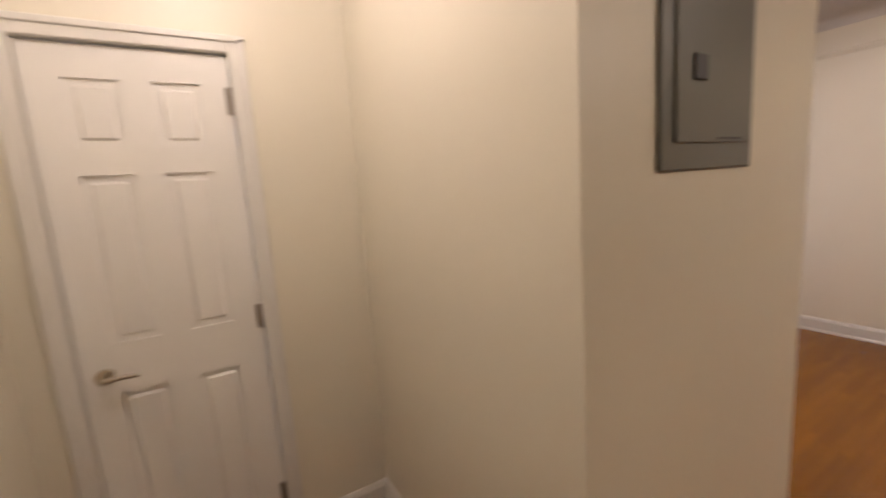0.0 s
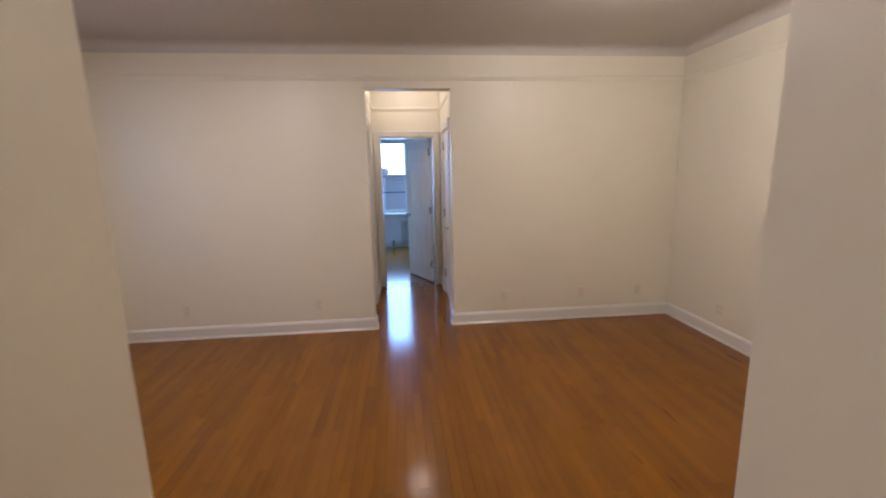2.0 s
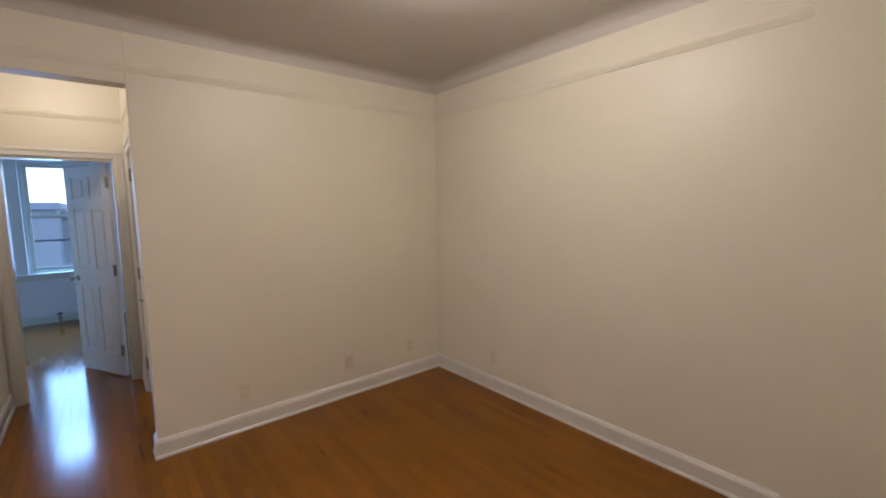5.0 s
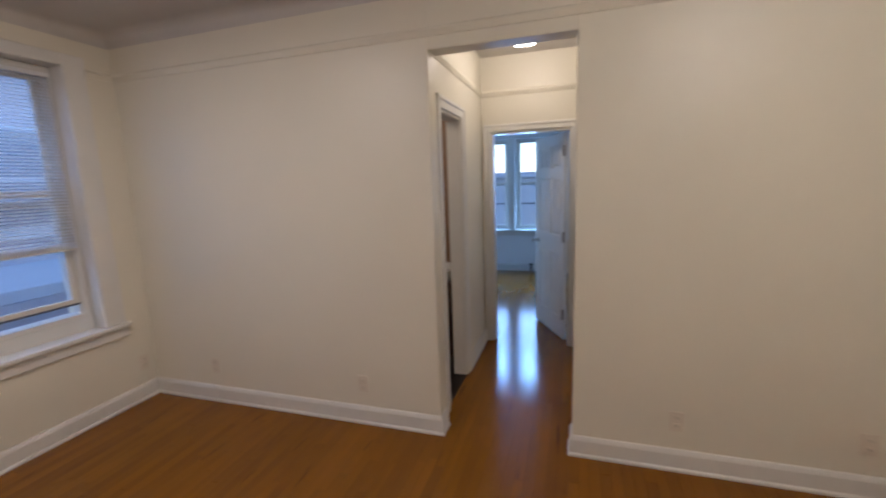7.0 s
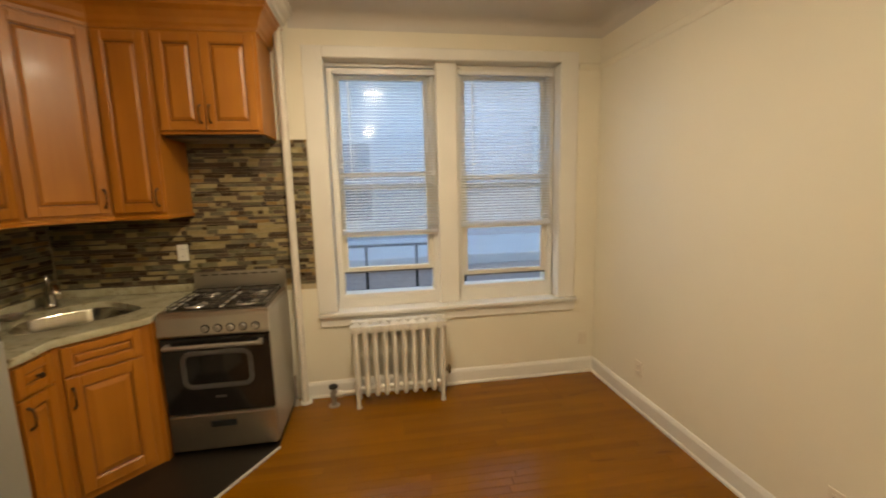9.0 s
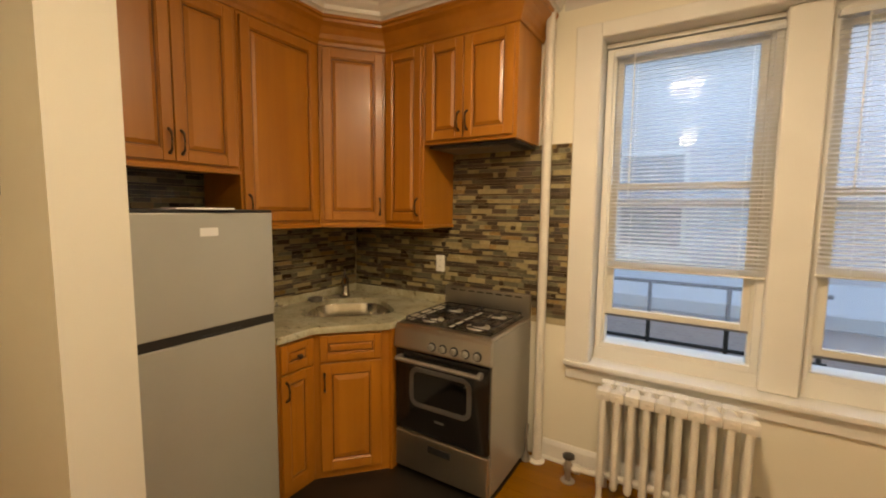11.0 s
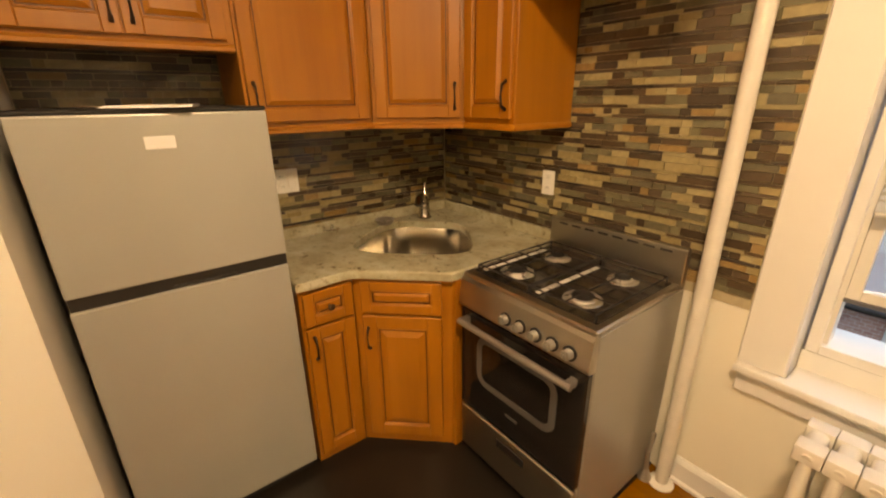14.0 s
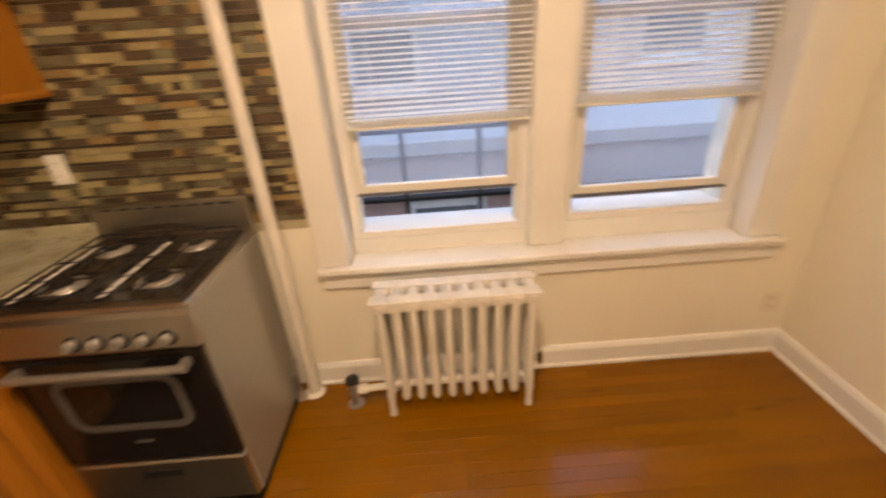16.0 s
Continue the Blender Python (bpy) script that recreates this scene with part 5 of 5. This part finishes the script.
def edge_x(y):
    """Where the boards begin beside the kitchen's dark floor."""
    if y < PIER_Y1 - 0.005:
        return None
    if y > TA.y:
        return 1.50
    return TB.x + (TA.x - TB.x) * (y - TB.y) / (TA.y - TB.y)


def west_x(y):
    """Where the boards begin at the west walls."""
    return ENT_X - 0.01 if y + PW < ENT_Y - 0.02 else -0.86


ENTRY_Y1 = 1.97
floor_ob = structure("floor", boxes((-0.98, -0.97, -0.7, -0.69, -0.02, -0.012)), M_SUBFLOOR, "glossy reddish oak strip floor", "floor")
plank_meshes = {}


def plank_mesh(length):
    if length not in plank_meshes:
        b = bmesh.new()
        box(b, 0.0003, length - 0.0003, 0.0003, PW - 0.0003, -0.014, 0.0, 0.0006)
        plank_meshes[length] = mesh_of("plank", b, M_FLOOR_OB)
    return plank_meshes[length]


LENS = (0.45, 0.70, 0.95, 1.20, 1.45)
rest = []
singles = 0
hall_rows = [9.0, -9.0]
y = YS
while y < YN:
    spans = [(-0.85, XE + 0.0)]
    if y + PW > PIER_Y1 - 0.005:
        spans = [(max(edge_x(y + PW), PIER_X if y < TA.y else 1.5), XE), (-0.85, 0.40)]
    if HALL_R - PW < y < HALL_L:
        spans = [(-0.85, BX1)]
        hall_rows = [min(hall_rows[0], y), max(hall_rows[1], y + PW)]
    spans = [(max(a, west_x(y)), c) for a, c in spans if y < ENTRY_Y1 or a > 0.4]
    for s0, s1 in spans:
        x = s0
        while x < s1 - 0.001:
            L = rnd.choice(LENS) if x > s0 + 0.001 or s0 > 1.2 else rnd.choice((0.2, 0.35, 0.5, 0.65, 0.8))
            x1 = min(x + L, s1)
            near = 1.6 < x < 4.0 and 1.05 < y < YN or 1.5 < x < 4.2 and -1.1 < y <= 1.05
            if near and x1 - x > L - 1e-6 and singles < 300:
                part("plank", plank_mesh(L), M_FLOOR_OB, floor_ob).location = (x, y, 0)
                singles += 1
            else:
                rest.append((x, x1, y, min(y + PW, YN)))
            x = x1
    y += PW
for yy0, yy1 in ((-2.0, hall_rows[0]), (hall_rows[1], 2.0)):
    y = yy0 if yy0 > 0 else yy1 - PW * math.ceil((yy1 - yy0) / PW)
    while y < yy1 - 0.001:
        x = HALL_X1 + 0.0 - rnd.random() * 0.4
        while x < BX1:
            L = rnd.choice(LENS)
            rest.append((max(x, HALL_X1), min(x + L, BX1), y, y + PW))
            x += L
        y += PW
vs, fs = [], []
for x0, x1, y0, y1 in rest:
    o = len(vs)
    x0, x1, y0, y1 = x0 + 0.0001, x1 - 0.0001, y0 + 0.0003, y1 - 0.0003
    vs += [(x0, y0, -0.014), (x1, y0, -0.014), (x1, y1, -0.014), (x0, y1, -0.014), (x0, y0, 0), (x1, y0, 0), (x1, y1, 0), (x0, y1, 0)]
    fs += [(o + 4, o + 5, o + 6, o + 7), (o, o + 1, o + 5, o + 4), (o + 1, o + 2, o + 6, o + 5), (o + 2, o + 3, o + 7, o + 6), (o + 3, o, o + 4, o + 7)]
me = bpy.data.meshes.new("planks")
me.from_pydata(vs, [], fs)
me.materials.append(M_FLOOR_IS)
tagged(part("planks", me, M_FLOOR_IS, floor_ob), kind="stuff")
# dark kitchen floor and its metal edge strip
bm = bmesh.new()
structure("floor_kitchen", prism(bm, [(KX, PIER_Y1 - 0.01), (PIER_X, PIER_Y1 - 0.01), (TA.x, TA.y), (TA.x, YN), (KX, YN)], -0.014, 0.004), M_DARKTILE, "dark brown vinyl kitchen floor", "floor")
d = (TA - TB).normalized()
n = Vector((d.y, -d.x))
bm = bmesh.new()
structure("floor_edge_strip", prism(bm, [tuple(TB), tuple(TB + n * 0.015), tuple(TA + n * 0.015), tuple(TA)], 0.0, 0.007), M_STRIP, "pale metal edge strip of the kitchen floor", "threshold")


# mosaic backsplash
def mosaic_rows(w, z0, z1):
    """Strips of uneven height and length."""
    out, z, i_row = [], z0, rnd.randrange(5)
    kinds = (0.024, 0.013, 0.024, 0.024, 0.013, 0.028, 0.024, 0.013, 0.024, 0.013, 0.032)
    while z < z1 - 0.006:
        h = kinds[i_row % len(kinds)]
        i_row += 1
        h = min(h, z1 - z)
        x = -rnd.random() * 0.12
        while x < w:
            L = rnd.choice((0.075, 0.11, 0.15, 0.22) if h < 0.02 else (0.035, 0.050, 0.075, 0.100, 0.130))
            a, c = max(0.0, x), min(w, x + L)
            if c - a > 0.008:
                out.append((a, c, z, z + h))
            x += L
        z += h
    return out


def tile_wall(parent, m, w, z0, z1, singles_test, budget, skip=None):
    joined, strips, n_single = [], [], 0
    for a, c, p, q in mosaic_rows(w, z0, z1):
        if skip and skip(a, c, p, q):
            continue
        t = rnd.choice((0.003, 0.0035, 0.0042))
        thin = q - p < 0.02
        if singles_test(a, p) and n_single < budget:
            key = (thin, round(c - a, 3), round(q - p, 4), t)
            if key not in plank_meshes:
                b = bmesh.new()
                box(b, 0.0009, c - a - 0.0009, -t, 0, 0.0009, q - p - 0.0009, 0.0006)
                plank_meshes[key] = mesh_of("tile", b, M_MOS_DKO if thin else M_MOS_OB)
            o = part("tile", plank_meshes[key], M_MOS_OB, parent)
            o.matrix_local = m @ pose(a, 0, p)
            n_single += 1
        else:
            (strips if thin else joined).append((a + 0.0009, c - 0.0009, p + 0.0009, q - 0.0009, t))
    for kind_name, some, mat in (("tiles", joined, M_MOS_IS), ("strip_tiles", strips, M_MOS_DK)):
        vs, fs = [], []
        for a, c, p, q, t in some:
            o = len(vs)
            vs += [m @ Vector(v) for v in ((a, 0, p), (c, 0, p), (c, 0, q), (a, 0, q), (a, -t, p), (c, -t, p), (c, -t, q), (a, -t, q))]
            fs += [(o + 4, o + 5, o + 6, o + 7), (o, o + 1, o + 5, o + 4), (o + 1, o + 2, o + 6, o + 5), (o + 2, o + 3, o + 7, o + 6), (o + 3, o, o + 4, o + 7)]
        me = bpy.data.meshes.new(kind_name)
        me.from_pydata(vs, [], fs)
        me.materials.append(mat)
        tagged(part(kind_name, me, mat, parent), kind="stuff")


bn = structure("backsplash_north", boxes((KX + 0.003, 2.372, YN - 0.003, YN + 0.001, 0.86, 1.942)), M_GROUT, "strip mosaic backsplash of brown, tan and grey stone and glass", "backsplash")
tile_wall(bn, pose(KX + 0.008, YN - 0.003, 0), 2.372 - KX - 0.008, 0.90, 1.942, lambda a, p: a > 0.55 and p > 0.97, 300)
bw_ = structure("backsplash_west", boxes((KX - 0.001, KX + 0.003, PIER_Y1 + 0.002, YN - 0.004, 0.86, 1.76)), M_GROUT, "strip mosaic backsplash of brown, tan and grey stone and glass", "backsplash")
tile_wall(bw_, pose(KX + 0.003, PIER_Y1 + 0.004, 0, 0, 0, 90), YN - 0.014 - PIER_Y1, 0.90, 1.76, lambda a, p: a > 0.6 and p < 1.45, 300)
